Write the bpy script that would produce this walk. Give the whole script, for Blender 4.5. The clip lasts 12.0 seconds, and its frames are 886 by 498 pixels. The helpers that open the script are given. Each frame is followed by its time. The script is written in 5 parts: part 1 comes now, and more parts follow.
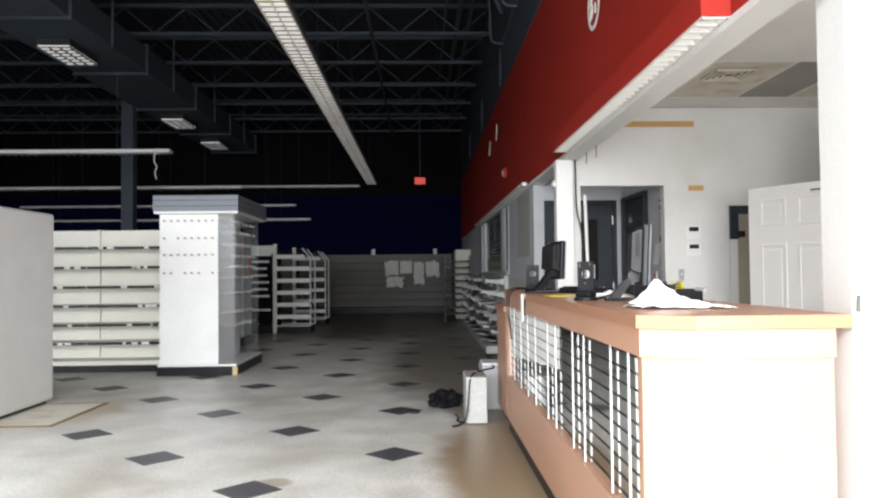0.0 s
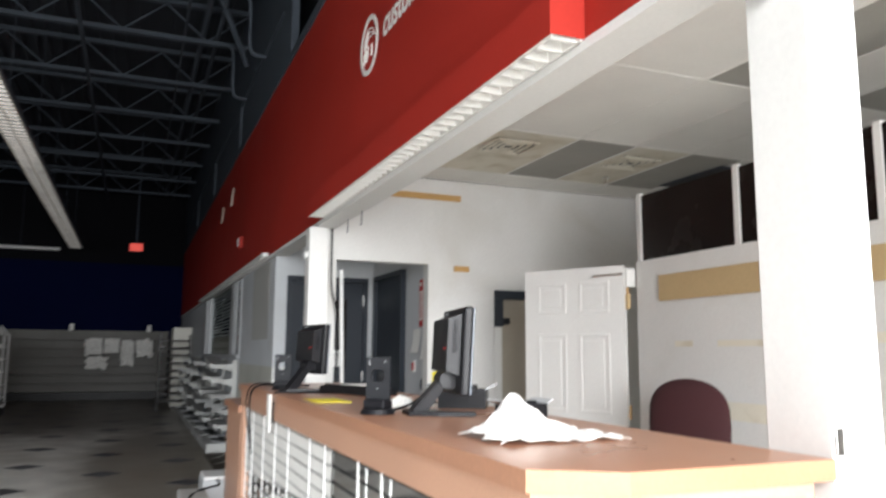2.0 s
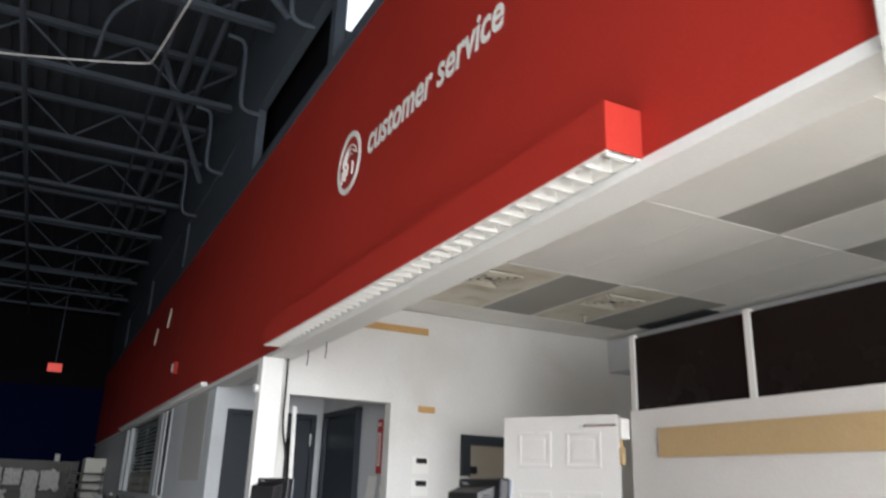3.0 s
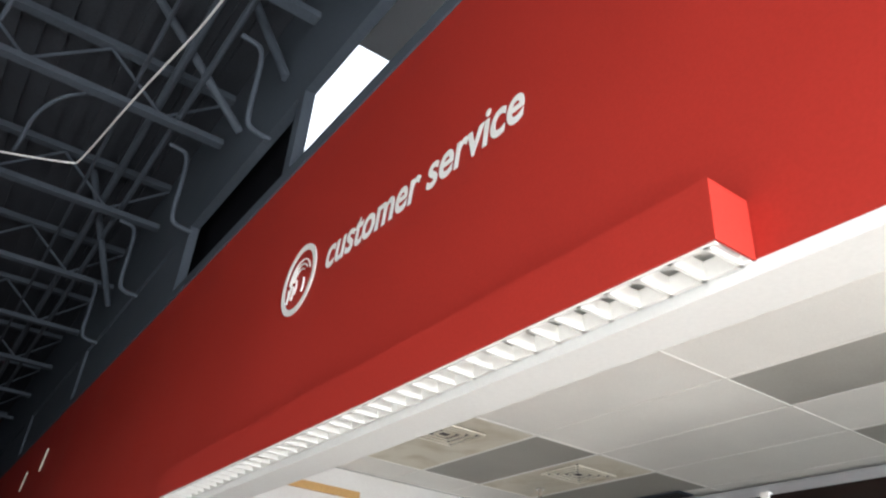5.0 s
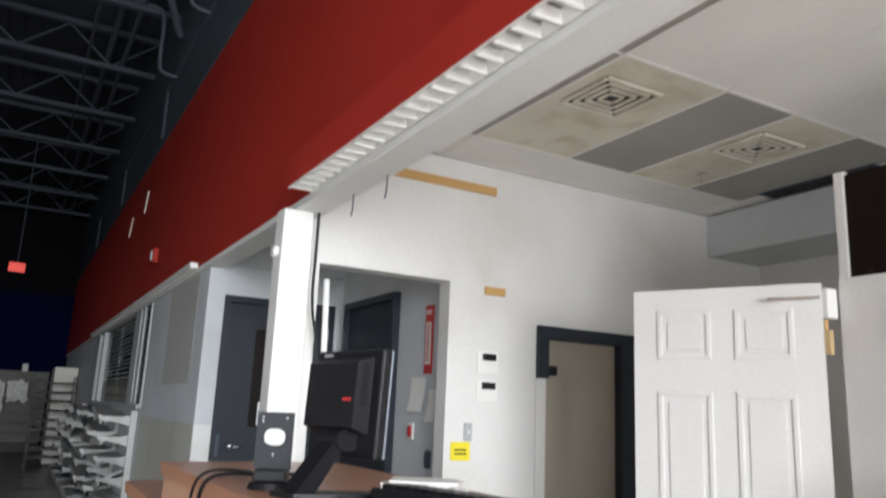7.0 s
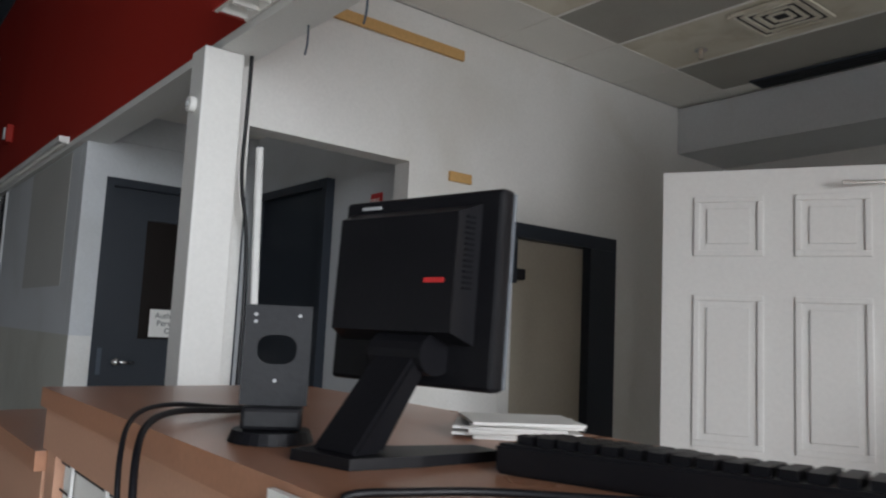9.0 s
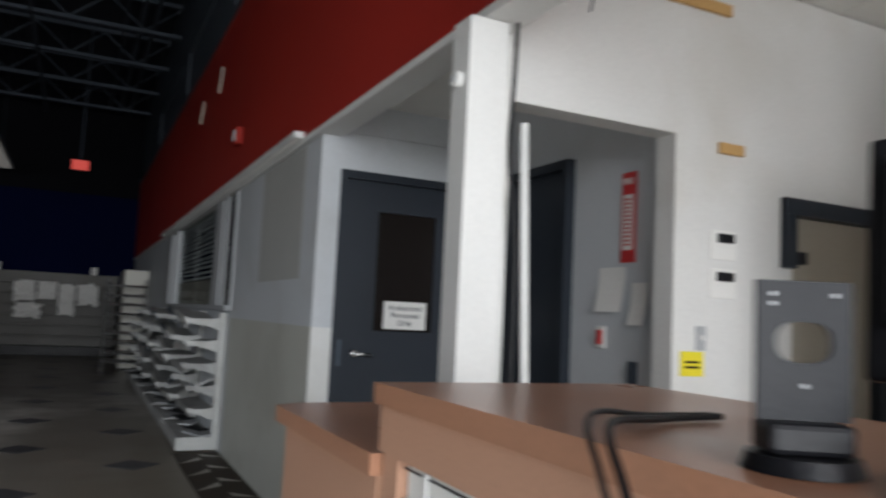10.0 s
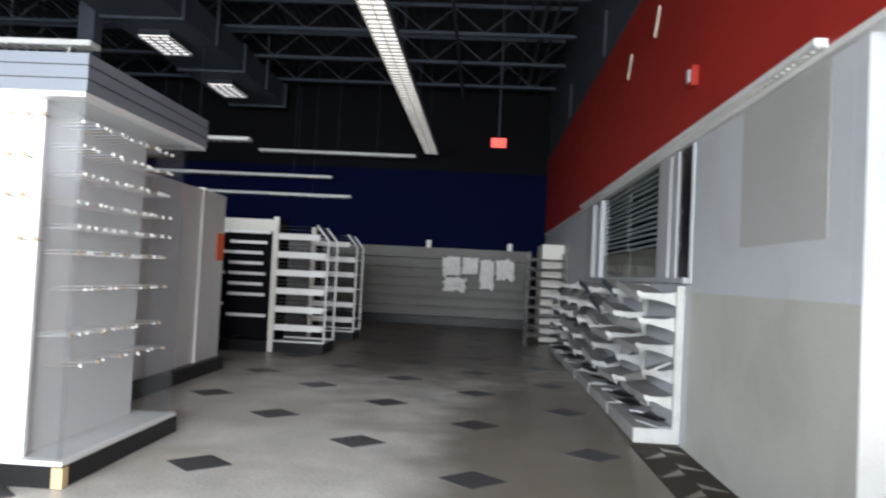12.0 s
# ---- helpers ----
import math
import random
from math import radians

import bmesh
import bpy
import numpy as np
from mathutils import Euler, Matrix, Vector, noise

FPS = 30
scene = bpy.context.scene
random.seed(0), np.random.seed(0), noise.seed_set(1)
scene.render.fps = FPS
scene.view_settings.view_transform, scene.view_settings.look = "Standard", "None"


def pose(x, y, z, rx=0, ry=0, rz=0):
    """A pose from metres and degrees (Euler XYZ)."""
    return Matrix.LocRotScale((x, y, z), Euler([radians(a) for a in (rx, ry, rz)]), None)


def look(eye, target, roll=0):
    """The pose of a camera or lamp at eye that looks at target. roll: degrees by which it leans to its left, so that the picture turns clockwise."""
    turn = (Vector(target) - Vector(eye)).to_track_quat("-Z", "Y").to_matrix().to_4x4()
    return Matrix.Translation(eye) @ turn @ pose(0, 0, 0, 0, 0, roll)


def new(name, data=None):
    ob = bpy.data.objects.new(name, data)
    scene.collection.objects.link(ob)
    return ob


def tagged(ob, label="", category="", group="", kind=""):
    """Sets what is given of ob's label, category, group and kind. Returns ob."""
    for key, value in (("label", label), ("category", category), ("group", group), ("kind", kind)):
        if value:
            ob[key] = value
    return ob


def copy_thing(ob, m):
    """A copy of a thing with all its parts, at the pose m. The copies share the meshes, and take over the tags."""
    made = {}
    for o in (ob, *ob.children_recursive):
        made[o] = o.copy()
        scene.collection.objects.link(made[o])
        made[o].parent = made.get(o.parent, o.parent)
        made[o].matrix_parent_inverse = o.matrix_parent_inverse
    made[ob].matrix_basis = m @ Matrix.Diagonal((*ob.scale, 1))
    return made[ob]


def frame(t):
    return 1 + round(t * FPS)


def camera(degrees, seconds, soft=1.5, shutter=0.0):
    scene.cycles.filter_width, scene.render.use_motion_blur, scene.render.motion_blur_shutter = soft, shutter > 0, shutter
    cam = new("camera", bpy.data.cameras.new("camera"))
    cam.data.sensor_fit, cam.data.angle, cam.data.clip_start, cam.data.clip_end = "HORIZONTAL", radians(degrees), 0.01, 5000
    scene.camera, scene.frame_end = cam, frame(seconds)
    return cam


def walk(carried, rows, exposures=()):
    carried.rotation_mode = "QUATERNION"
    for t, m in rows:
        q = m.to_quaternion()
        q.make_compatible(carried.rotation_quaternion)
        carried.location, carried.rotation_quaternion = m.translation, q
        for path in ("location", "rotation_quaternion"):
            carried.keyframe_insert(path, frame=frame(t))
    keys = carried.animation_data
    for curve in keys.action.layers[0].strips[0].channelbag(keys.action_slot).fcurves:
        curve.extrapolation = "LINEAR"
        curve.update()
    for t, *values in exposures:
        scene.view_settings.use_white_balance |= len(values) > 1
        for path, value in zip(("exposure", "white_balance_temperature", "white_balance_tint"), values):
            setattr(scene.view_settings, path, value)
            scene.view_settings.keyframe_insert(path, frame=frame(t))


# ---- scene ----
cam = camera(61.0, 12.0, soft=2.2, shutter=0.4)
EXPOSURES = [(0, -1.2, 6300, 10), (0.5, -1.12, 6300, 10), (1.5, -1.2, 6300, 10), (2.5, -1.1, 6250, 10), (3.5, -1.3, 6150, 10), (5.5, -0.4, 6100, 10), (6.0, -0.3, 6100, 10), (6.5, -0.68, 6100, 10), (7, -0.97, 6150, 10), (9, -1.95, 6100, 10), (10, -1.5, 6150, 10), (10.5, -1.1, 6150, 10), (11, -0.58, 6150, 10), (11.5, -0.2, 6050, 10), (12, 0.1, 6050, 10)]

PATH = [
    (0, (-0.005, -0.534, 1.318), (0.054, 1.465, 1.381), -0.6),
    (0.5, (0.003, -0.231, 1.317), (0.167, 1.762, 1.35), 0.5),
    (1, (-0.045, 0.055, 1.331), (0.413, 2.0, 1.418), -1.2),
    (1.5, (-0.016, 0.364, 1.337), (0.602, 2.26, 1.482), -1.3),
    (2, (0.013, 0.642, 1.383), (0.765, 2.475, 1.656), 0.4),
    (2.5, (-0.028, 0.914, 1.44), (0.912, 2.618, 1.9), 0.2),
    (3, (-0.045, 1.184, 1.497), (0.821, 2.88, 2.11), 1.9),
    (3.5, (-0.052, 1.428, 1.517), (0.737, 3.106, 2.268), 2.3),
    (3.7, (-0.033, 1.518, 1.54), (0.774, 3.171, 2.325), 3.3),
    (5.5, (0.077, 2.1, 1.597), (1.029, 3.512, 2.645), 4.1),
    (6, (0.063, 2.354, 1.527), (1.041, 3.819, 2.474), 3.4),
    (6.5, (0.125, 2.652, 1.41), (1.196, 4.219, 2.04), 2.4),
    (7, (0.184, 2.925, 1.384), (1.135, 4.633, 1.808), 2.5),
    (7.2, (0.213, 3.031, 1.348), (1.179, 4.745, 1.712), 2.9),
    (9, (0.297, 3.887, 1.338), (1.542, 5.436, 1.559), 2.7),
    (9.5, (0.199, 4.114, 1.331), (1.382, 5.709, 1.566), 2.0),
    (10, (0.126, 4.345, 1.31), (0.991, 6.139, 1.493), 2.8),
    (10.5, (0.098, 4.669, 1.309), (0.55, 6.606, 1.516), 2.8),
    (11, (-0.051, 4.896, 1.244), (0.15, 6.884, 1.339), 3.4),
    (11.5, (-0.179, 5.174, 1.237), (-0.07, 7.171, 1.271), 2.2),
    (12, (-0.223, 5.464, 1.262), (-0.327, 7.46, 1.33), 2.8),
]
walk(cam, [(t, look(e, a, r)) for t, e, a, r in PATH], EXPOSURES)
# ---- world and light ----
world = bpy.data.worlds.new("sky")
scene.world = world
world.use_nodes = True
wn = world.node_tree.nodes
sky = wn.new("ShaderNodeTexSky")
sky.sky_type, sky.sun_disc = "NISHITA", False
sky.sun_elevation, sky.sun_rotation = radians(40), radians(200)
world.node_tree.links.new(sky.outputs[0], wn["Background"].inputs[0])
wn["Background"].inputs[1].default_value = 0.12


def area(name, m, sx, sy, watts, colour=(1.0, 0.97, 0.93), spread=180):
    d = bpy.data.lights.new(name, "AREA")
    d.shape, d.size, d.size_y, d.energy, d.color = "RECTANGLE", sx, sy, watts, colour
    d.spread = radians(spread)
    ob = new(name, d)
    ob.matrix_world = m
    return ob


# daylight of the glazed shop front behind the walker
area("shopfront_daylight", look((-6.4, -2.3, 2.1), (-6.0, 5.0, -3.2)), 9.8, 3.4, 2250, (0.95, 0.98, 1.0), 96)
# the unshaded entrance glazing beside the counter
area("entrance_daylight", look((0.55, -2.28, 2.2), (0.05, 5.0, -1.25)), 3.6, 3.2, 1230, (1.0, 0.985, 0.965), 125)

# ---- materials ----


def mat(name, colour, rough=0.6, metal=0.0, vary=0.12, scale=3.0, fine=60.0, bump=0.05, stain=None, stain_amount=0.0, stain_scale=1.2, emit=0.0, random_each=0.0, spec=0.5):
    m = bpy.data.materials.new(name)
    m.use_nodes = True
    nt = m.node_tree
    n, l = nt.nodes, nt.links
    b = n["Principled BSDF"]
    b.inputs["Metallic"].default_value = metal
    b.inputs["Specular IOR Level"].default_value = spec
    geo = n.new("ShaderNodeNewGeometry")
    big = n.new("ShaderNodeTexNoise")
    big.inputs["Scale"].default_value, big.inputs["Detail"].default_value = scale, 6
    small = n.new("ShaderNodeTexNoise")
    small.inputs["Scale"].default_value, small.inputs["Detail"].default_value = fine, 4
    l.new(geo.outputs["Position"], big.inputs["Vector"])
    l.new(geo.outputs["Position"], small.inputs["Vector"])
    add = n.new("ShaderNodeMath")
    add.operation = "ADD"
    l.new(big.outputs["Fac"], add.inputs[0])
    l.new(small.outputs["Fac"], add.inputs[1])
    ramp = n.new("ShaderNodeMapRange")
    ramp.inputs["From Min"].default_value, ramp.inputs["From Max"].default_value = 0.6, 1.4
    ramp.inputs["To Min"].default_value, ramp.inputs["To Max"].default_value = 1 - vary, 1 + vary * 0.6
    l.new(add.outputs[0], ramp.inputs["Value"])
    mul = n.new("ShaderNodeVectorMath")
    mul.operation = "SCALE"
    mul.inputs[0].default_value = colour
    last = ramp.outputs[0]
    if random_each:
        info = n.new("ShaderNodeObjectInfo")
        rr = n.new("ShaderNodeMapRange")
        rr.inputs["To Min"].default_value, rr.inputs["To Max"].default_value = 1 - random_each, 1 + random_each
        l.new(info.outputs["Random"], rr.inputs["Value"])
        mm = n.new("ShaderNodeMath")
        mm.operation = "MULTIPLY"
        l.new(last, mm.inputs[0])
        l.new(rr.outputs[0], mm.inputs[1])
        last = mm.outputs[0]
    l.new(last, mul.inputs["Scale"])
    out = mul.outputs[0]
    if stain:
        sn = n.new("ShaderNodeTexNoise")
        sn.inputs["Scale"].default_value, sn.inputs["Detail"].default_value, sn.inputs["Distortion"].default_value = stain_scale, 8, 0.6
        l.new(geo.outputs["Position"], sn.inputs["Vector"])
        sr = n.new("ShaderNodeMapRange")
        sr.inputs["From Min"].default_value, sr.inputs["From Max"].default_value = 0.5, 0.72
        sr.inputs["To Max"].default_value = stain_amount
        l.new(sn.outputs["Fac"], sr.inputs["Value"])
        mix = n.new("ShaderNodeMix")
        mix.data_type = "RGBA"
        l.new(sr.outputs[0], mix.inputs["Factor"])
        l.new(out, mix.inputs[6])
        mix.inputs[7].default_value = (*stain, 1)
        out = mix.outputs[2]
    l.new(out, b.inputs["Base Color"])
    rg = n.new("ShaderNodeMapRange")
    rg.inputs["To Min"].default_value, rg.inputs["To Max"].default_value = max(0.02, rough - 0.1), min(1, rough + 0.1)
    l.new(big.outputs["Fac"], rg.inputs["Value"])
    l.new(rg.outputs[0], b.inputs["Roughness"])
    if bump:
        bp = n.new("ShaderNodeBump")
        bp.inputs["Strength"].default_value, bp.inputs["Distance"].default_value = bump, 0.02
        l.new(small.outputs["Fac"], bp.inputs["Height"])
        l.new(bp.outputs[0], b.inputs["Normal"])
    if emit:
        b.inputs["Emission Color"].default_value = (*colour, 1)
        b.inputs["Emission Strength"].default_value = emit
    return m


def glassy(name, tint, alpha, rough=0.03):
    """A thin clear sheet: mostly see-through, with a glossy coat."""
    m = bpy.data.materials.new(name)
    m.use_nodes = True
    n, l = m.node_tree.nodes, m.node_tree.links
    n.remove(n["Principled BSDF"])
    tr, gl, mx = n.new("ShaderNodeBsdfTransparent"), n.new("ShaderNodeBsdfGlossy"), n.new("ShaderNodeMixShader")
    tr.inputs[0].default_value = (*tint, 1)
    gl.inputs["Roughness"].default_value = rough
    mx.inputs[0].default_value = alpha
    l.new(tr.outputs[0], mx.inputs[1])
    l.new(gl.outputs[0], mx.inputs[2])
    l.new(mx.outputs[0], n["Material Output"].inputs["Surface"])
    return m


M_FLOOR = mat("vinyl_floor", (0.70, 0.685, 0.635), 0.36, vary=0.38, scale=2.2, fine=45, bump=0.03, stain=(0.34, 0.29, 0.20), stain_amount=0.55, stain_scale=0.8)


def blot(m, centre, radii, colour, amount, wobble=0.5):
    """Lays a soft-edged patch, stain or painted shade, into a material's colour, at a place on the floor."""
    nt = m.node_tree
    n, l = nt.nodes, nt.links
    socket = n["Principled BSDF"].inputs["Base Color"]
    before = socket.links[0].from_socket
    geo = n.new("ShaderNodeNewGeometry")
    sub = n.new("ShaderNodeVectorMath")
    sub.operation = "SUBTRACT"
    sub.inputs[1].default_value = centre
    l.new(geo.outputs["Position"], sub.inputs[0])
    div = n.new("ShaderNodeVectorMath")
    div.operation = "DIVIDE"
    div.inputs[1].default_value = (*radii, 1.0)
    l.new(sub.outputs[0], div.inputs[0])
    ln = n.new("ShaderNodeVectorMath")
    ln.operation = "LENGTH"
    l.new(div.outputs[0], ln.inputs[0])
    nz = n.new("ShaderNodeTexNoise")
    nz.inputs["Scale"].default_value, nz.inputs["Detail"].default_value = 2.4, 7
    l.new(geo.outputs["Position"], nz.inputs["Vector"])
    ad = n.new("ShaderNodeMath")
    ad.operation = "MULTIPLY_ADD"
    ad.inputs[1].default_value = wobble * 2
    l.new(nz.outputs["Fac"], ad.inputs[0])
    l.new(ln.outputs["Value"], ad.inputs[2])
    mr = n.new("ShaderNodeMapRange")
    mr.interpolation_type = "SMOOTHSTEP"
    mr.inputs["From Min"].default_value, mr.inputs["From Max"].default_value = 0.55 + wobble, 1.05 + wobble
    mr.inputs["To Min"].default_value, mr.inputs["To Max"].default_value = amount, 0.0
    l.new(ad.outputs[0], mr.inputs["Value"])
    mx = n.new("ShaderNodeMix")
    mx.data_type = "RGBA"
    l.new(mr.outputs[0], mx.inputs["Factor"])
    l.new(before, mx.inputs[6])
    mx.inputs[7].default_value = (*colour, 1)
    l.new(mx.outputs[2], socket)


# brown stains; the first is deepened to carry the shade beside the counter
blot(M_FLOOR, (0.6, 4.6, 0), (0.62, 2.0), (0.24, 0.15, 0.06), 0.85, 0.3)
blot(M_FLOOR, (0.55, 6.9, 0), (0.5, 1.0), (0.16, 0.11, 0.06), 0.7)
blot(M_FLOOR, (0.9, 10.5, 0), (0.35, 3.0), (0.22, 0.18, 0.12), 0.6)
blot(M_FLOOR, (-0.95, 4.3, 0), (0.14, 0.12), (0.33, 0.27, 0.18), 0.7)
blot(M_FLOOR, (-3.4, 6.9, 0), (0.55, 0.75), (0.40, 0.30, 0.14), 0.5)
blot(M_FLOOR, (-0.5, 20.0, 0), (1.6, 4.0), (0.13, 0.07, 0.04), 0.6)
# dark dirt and the light's falloff, both painted over the far end of the aisle
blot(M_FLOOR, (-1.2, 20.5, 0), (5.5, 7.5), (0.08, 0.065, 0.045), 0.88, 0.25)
# grime plus the shade on the aisle's right side, put into the colour
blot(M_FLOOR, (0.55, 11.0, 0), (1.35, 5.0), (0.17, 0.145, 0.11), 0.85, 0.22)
M_DARKTILE = mat("slate_vinyl_tile", (0.075, 0.075, 0.082), 0.4, vary=0.35, scale=7, fine=70, random_each=0.25)
M_RED = mat("red_paint", (0.37, 0.028, 0.019), 0.55, vary=0.10, scale=0.8, fine=90, bump=0.02, spec=0.18)
M_WHITE = mat("white_paint", (0.74, 0.735, 0.715), 0.6, vary=0.06, scale=1.3, fine=70, bump=0.03)
M_DIRTYWHITE = mat("marked_white_paint", (0.72, 0.715, 0.695), 0.6, vary=0.08, scale=1.5, fine=70, stain=(0.50, 0.46, 0.38), stain_amount=0.35, stain_scale=1.3)
M_GREYWALL = mat("pale_grey_paint", (0.56, 0.58, 0.60), 0.55, vary=0.09, scale=1.2, fine=70, bump=0.02, stain=(0.40, 0.40, 0.38), stain_amount=0.3, stain_scale=1.6)
M_BEIGE = mat("beige_wainscot", (0.50, 0.50, 0.45), 0.55, vary=0.10, scale=1.4, fine=60, stain=(0.34, 0.33, 0.28), stain_amount=0.4, stain_scale=1.8)
M_PATCH = mat("unpainted_patch", (0.42, 0.42, 0.40), 0.7, vary=0.10, scale=2.5, fine=60)
M_STEEL = mat("slate_blue_steel_paint", (0.076, 0.091, 0.113), 0.55, vary=0.2, scale=2, fine=50, spec=0.15)
M_BLACKCEIL = mat("black_ceiling_paint", (0.044, 0.049, 0.059), 0.7, vary=0.25, scale=1.5, fine=40, spec=0.15)
M_BLUE = mat("navy_wall_paint", (0.003, 0.005, 0.030), 0.8, vary=0.15, scale=0.8, fine=40, spec=0.03)
# also stands in for shade in the office and the upper void
M_DARKWALL = mat("dark_wall_paint_and_shade", (0.009, 0.009, 0.011), 0.8, vary=0.2, scale=0.8, fine=40, spec=0.03)
M_WOOD = mat("orange_beech_laminate", (0.52, 0.295, 0.195), 0.38, vary=0.12, scale=2.2, fine=120, bump=0.015)
M_WOODTOP = mat("brown_laminate_top", (0.42, 0.21, 0.125), 0.30, vary=0.14, scale=2.5, fine=120, bump=0.015)
M_TAN = mat("raw_plywood_strip", (0.55, 0.33, 0.12), 0.65, vary=0.15, scale=5, fine=60)
M_TANBAND = mat("tan_board", (0.52, 0.38, 0.20), 0.65, vary=0.1, scale=3, fine=60)
M_BLACK = mat("black_plastic", (0.007, 0.007, 0.009), 0.42, vary=0.2, scale=6, fine=120, bump=0.03, spec=0.3)
M_BLACKGLOSS = mat("black_base", (0.015, 0.015, 0.016), 0.35, vary=0.3, scale=4, fine=50, spec=0.15)
M_DOOR = mat("charcoal_door_paint", (0.022, 0.028, 0.038), 0.45, vary=0.12, scale=2, fine=80, spec=0.3)
M_CHROME = mat("satin_chrome", (0.7, 0.7, 0.7), 0.25, metal=1.0, vary=0.05)
M_FRAME = mat("grey_anodised_frame", (0.42, 0.43, 0.44), 0.45, vary=0.08)
M_ALU = mat("louvre_aluminium", (0.8, 0.8, 0.8), 0.28, metal=1.0, vary=0.05)
M_MIRROR = mat("mirror_sheet", (0.82, 0.83, 0.82), 0.03, metal=1.0, vary=0.0, bump=0.0)
M_SHELF = mat("cream_shelf_enamel", (0.66, 0.64, 0.57), 0.45, vary=0.10, scale=3, fine=60)
# back shelving: the far end's weak light is put into this dark colour
M_DIMSHELF = mat("shade_darkened_shelving", (0.10, 0.093, 0.08), 0.5, vary=0.15, scale=2, fine=50)
M_SHELFWHITE = mat("white_shelf_enamel", (0.76, 0.76, 0.745), 0.4, vary=0.10, scale=3, fine=60)
M_RACK = mat("dull_white_rack_enamel", (0.46, 0.46, 0.44), 0.45, vary=0.18, scale=4, fine=60, stain=(0.26, 0.24, 0.20), stain_amount=0.4, stain_scale=5.0)
M_TILE = mat("ceiling_tile", (0.86, 0.845, 0.80), 0.9, vary=0.10, scale=2, fine=180, bump=0.15)
M_TILEGREY = mat("soiled_ceiling_tile", (0.38, 0.37, 0.335), 0.9, vary=0.15, scale=2.5, fine=180, bump=0.15)
M_TILESTAIN = mat("water_marked_ceiling_tile", (0.76, 0.72, 0.61), 0.9, vary=0.10, scale=2, fine=180, bump=0.15, stain=(0.42, 0.34, 0.20), stain_amount=0.5, stain_scale=3.5)
M_HEADER = mat("slate_header_board", (0.17, 0.19, 0.22), 0.5, vary=0.08, scale=2, fine=60)
M_PAPER = mat("white_paper", (0.80, 0.79, 0.76), 0.7, vary=0.05)
# emission stands in for shop front daylight reflected by the lamp louvres
M_LAMP = mat("louvre_reflection_glow", (1.0, 0.92, 0.84), 0.5, vary=0.02, bump=0, emit=1.5)
M_HOOK = mat("clear_plastic_hook", (0.82, 0.79, 0.70), 0.25, vary=0.2, scale=9, fine=40)
M_EXIT = mat("exit_red", (1.0, 0.10, 0.07), 0.5, vary=0.02, bump=0, emit=0.9)
M_BROWN = mat("brown_door_paint", (0.36, 0.32, 0.26), 0.5, vary=0.1)
M_ORANGE = mat("orange_plastic", (0.9, 0.13, 0.02), 0.5)
M_MAROON = mat("maroon_fabric", (0.035, 0.006, 0.008), 0.85, vary=0.2, fine=200, bump=0.15)
M_YELLOW = mat("yellow_label", (0.85, 0.72, 0.03), 0.5)
M_REDSIGN = mat("red_sign", (0.55, 0.03, 0.03), 0.5)
M_DUSTY = mat("dusty_shelf_top", (0.36, 0.36, 0.35), 0.6, vary=0.25, scale=5, fine=50, stain=(0.12, 0.11, 0.10), stain_amount=0.5, stain_scale=4.0)
M_HOOKTAN = mat("yellowed_hook", (0.34, 0.25, 0.14), 0.35, vary=0.2, scale=9, fine=40)
M_DARKGLASS = mat("smoked_panel", (0.012, 0.009, 0.008), 0.25, vary=0.1, spec=0.15)
M_STAIN = mat("rusty_floor_stain", (0.30, 0.20, 0.08), 0.5, vary=0.4, scale=3, fine=30)
M_ACRYLIC = glassy("clear_acrylic", (0.94, 0.95, 0.96), 0.03, 0.28)
M_PANE = glassy("window_glass", (0.75, 0.78, 0.78), 0.12)

# ---- building blocks ----
WORLD = {}


def bm_new():
    return bmesh.new()


def box(bm, x0, x1, y0, y1, z0, z1, bevel=0.0):
    """Adds a box to bm, in metres, with bevelled edges if asked."""
    r = bmesh.ops.create_cube(bm, size=1.0, matrix=Matrix.Translation(((x0 + x1) / 2, (y0 + y1) / 2, (z0 + z1) / 2)) @ Matrix.Diagonal((abs(x1 - x0), abs(y1 - y0), abs(z1 - z0), 1)))
    if bevel:
        edges = list({e for v in r["verts"] for e in v.link_edges})
        bmesh.ops.bevel(bm, geom=edges, offset=bevel, segments=2, affect="EDGES", profile=0.5)
    return bm


def rod(bm, a, b, r, sides=8):
    """Adds a round bar from a to b."""
    a, b = Vector(a), Vector(b)
    d = b - a
    m = Matrix.Translation((a + b) / 2) @ d.to_track_quat("Z", "Y").to_matrix().to_4x4()
    bmesh.ops.create_cone(bm, cap_ends=True, segments=sides, radius1=r, radius2=r, depth=d.length, matrix=m)
    return bm


def slab(bm, pts, z0, z1):
    """Adds a prism over the outline pts (x, y)."""
    lo = [bm.verts.new((x, y, z0)) for x, y in pts]
    hi = [bm.verts.new((x, y, z1)) for x, y in pts]
    bm.faces.new(lo[::-1])
    bm.faces.new(hi)
    for i in range(len(pts)):
        j = (i + 1) % len(pts)
        bm.faces.new((lo[i], lo[j], hi[j], hi[i]))
    bmesh.ops.recalc_face_normals(bm, faces=bm.faces)
    return bm


def mesh_of(bm, name, material):
    me = bpy.data.meshes.new(name)
    bm.to_mesh(me)
    bm.free()
    me.materials.append(material)
    return me


def part(name, bm, material, parent=None, label="", smooth=False):
    """Links a bmesh, in world metres, as one mesh object under a thing or a part."""
    me = mesh_of(bm, name, material)
    if smooth:
        me.polygons.foreach_set("use_smooth", [True] * len(me.polygons))
    ob = new(name, me)
    if parent:
        ob.parent = parent
        ob.matrix_parent_inverse = WORLD.get(parent, Matrix()).inverted()
    if label:
        ob["label"] = label
    return ob


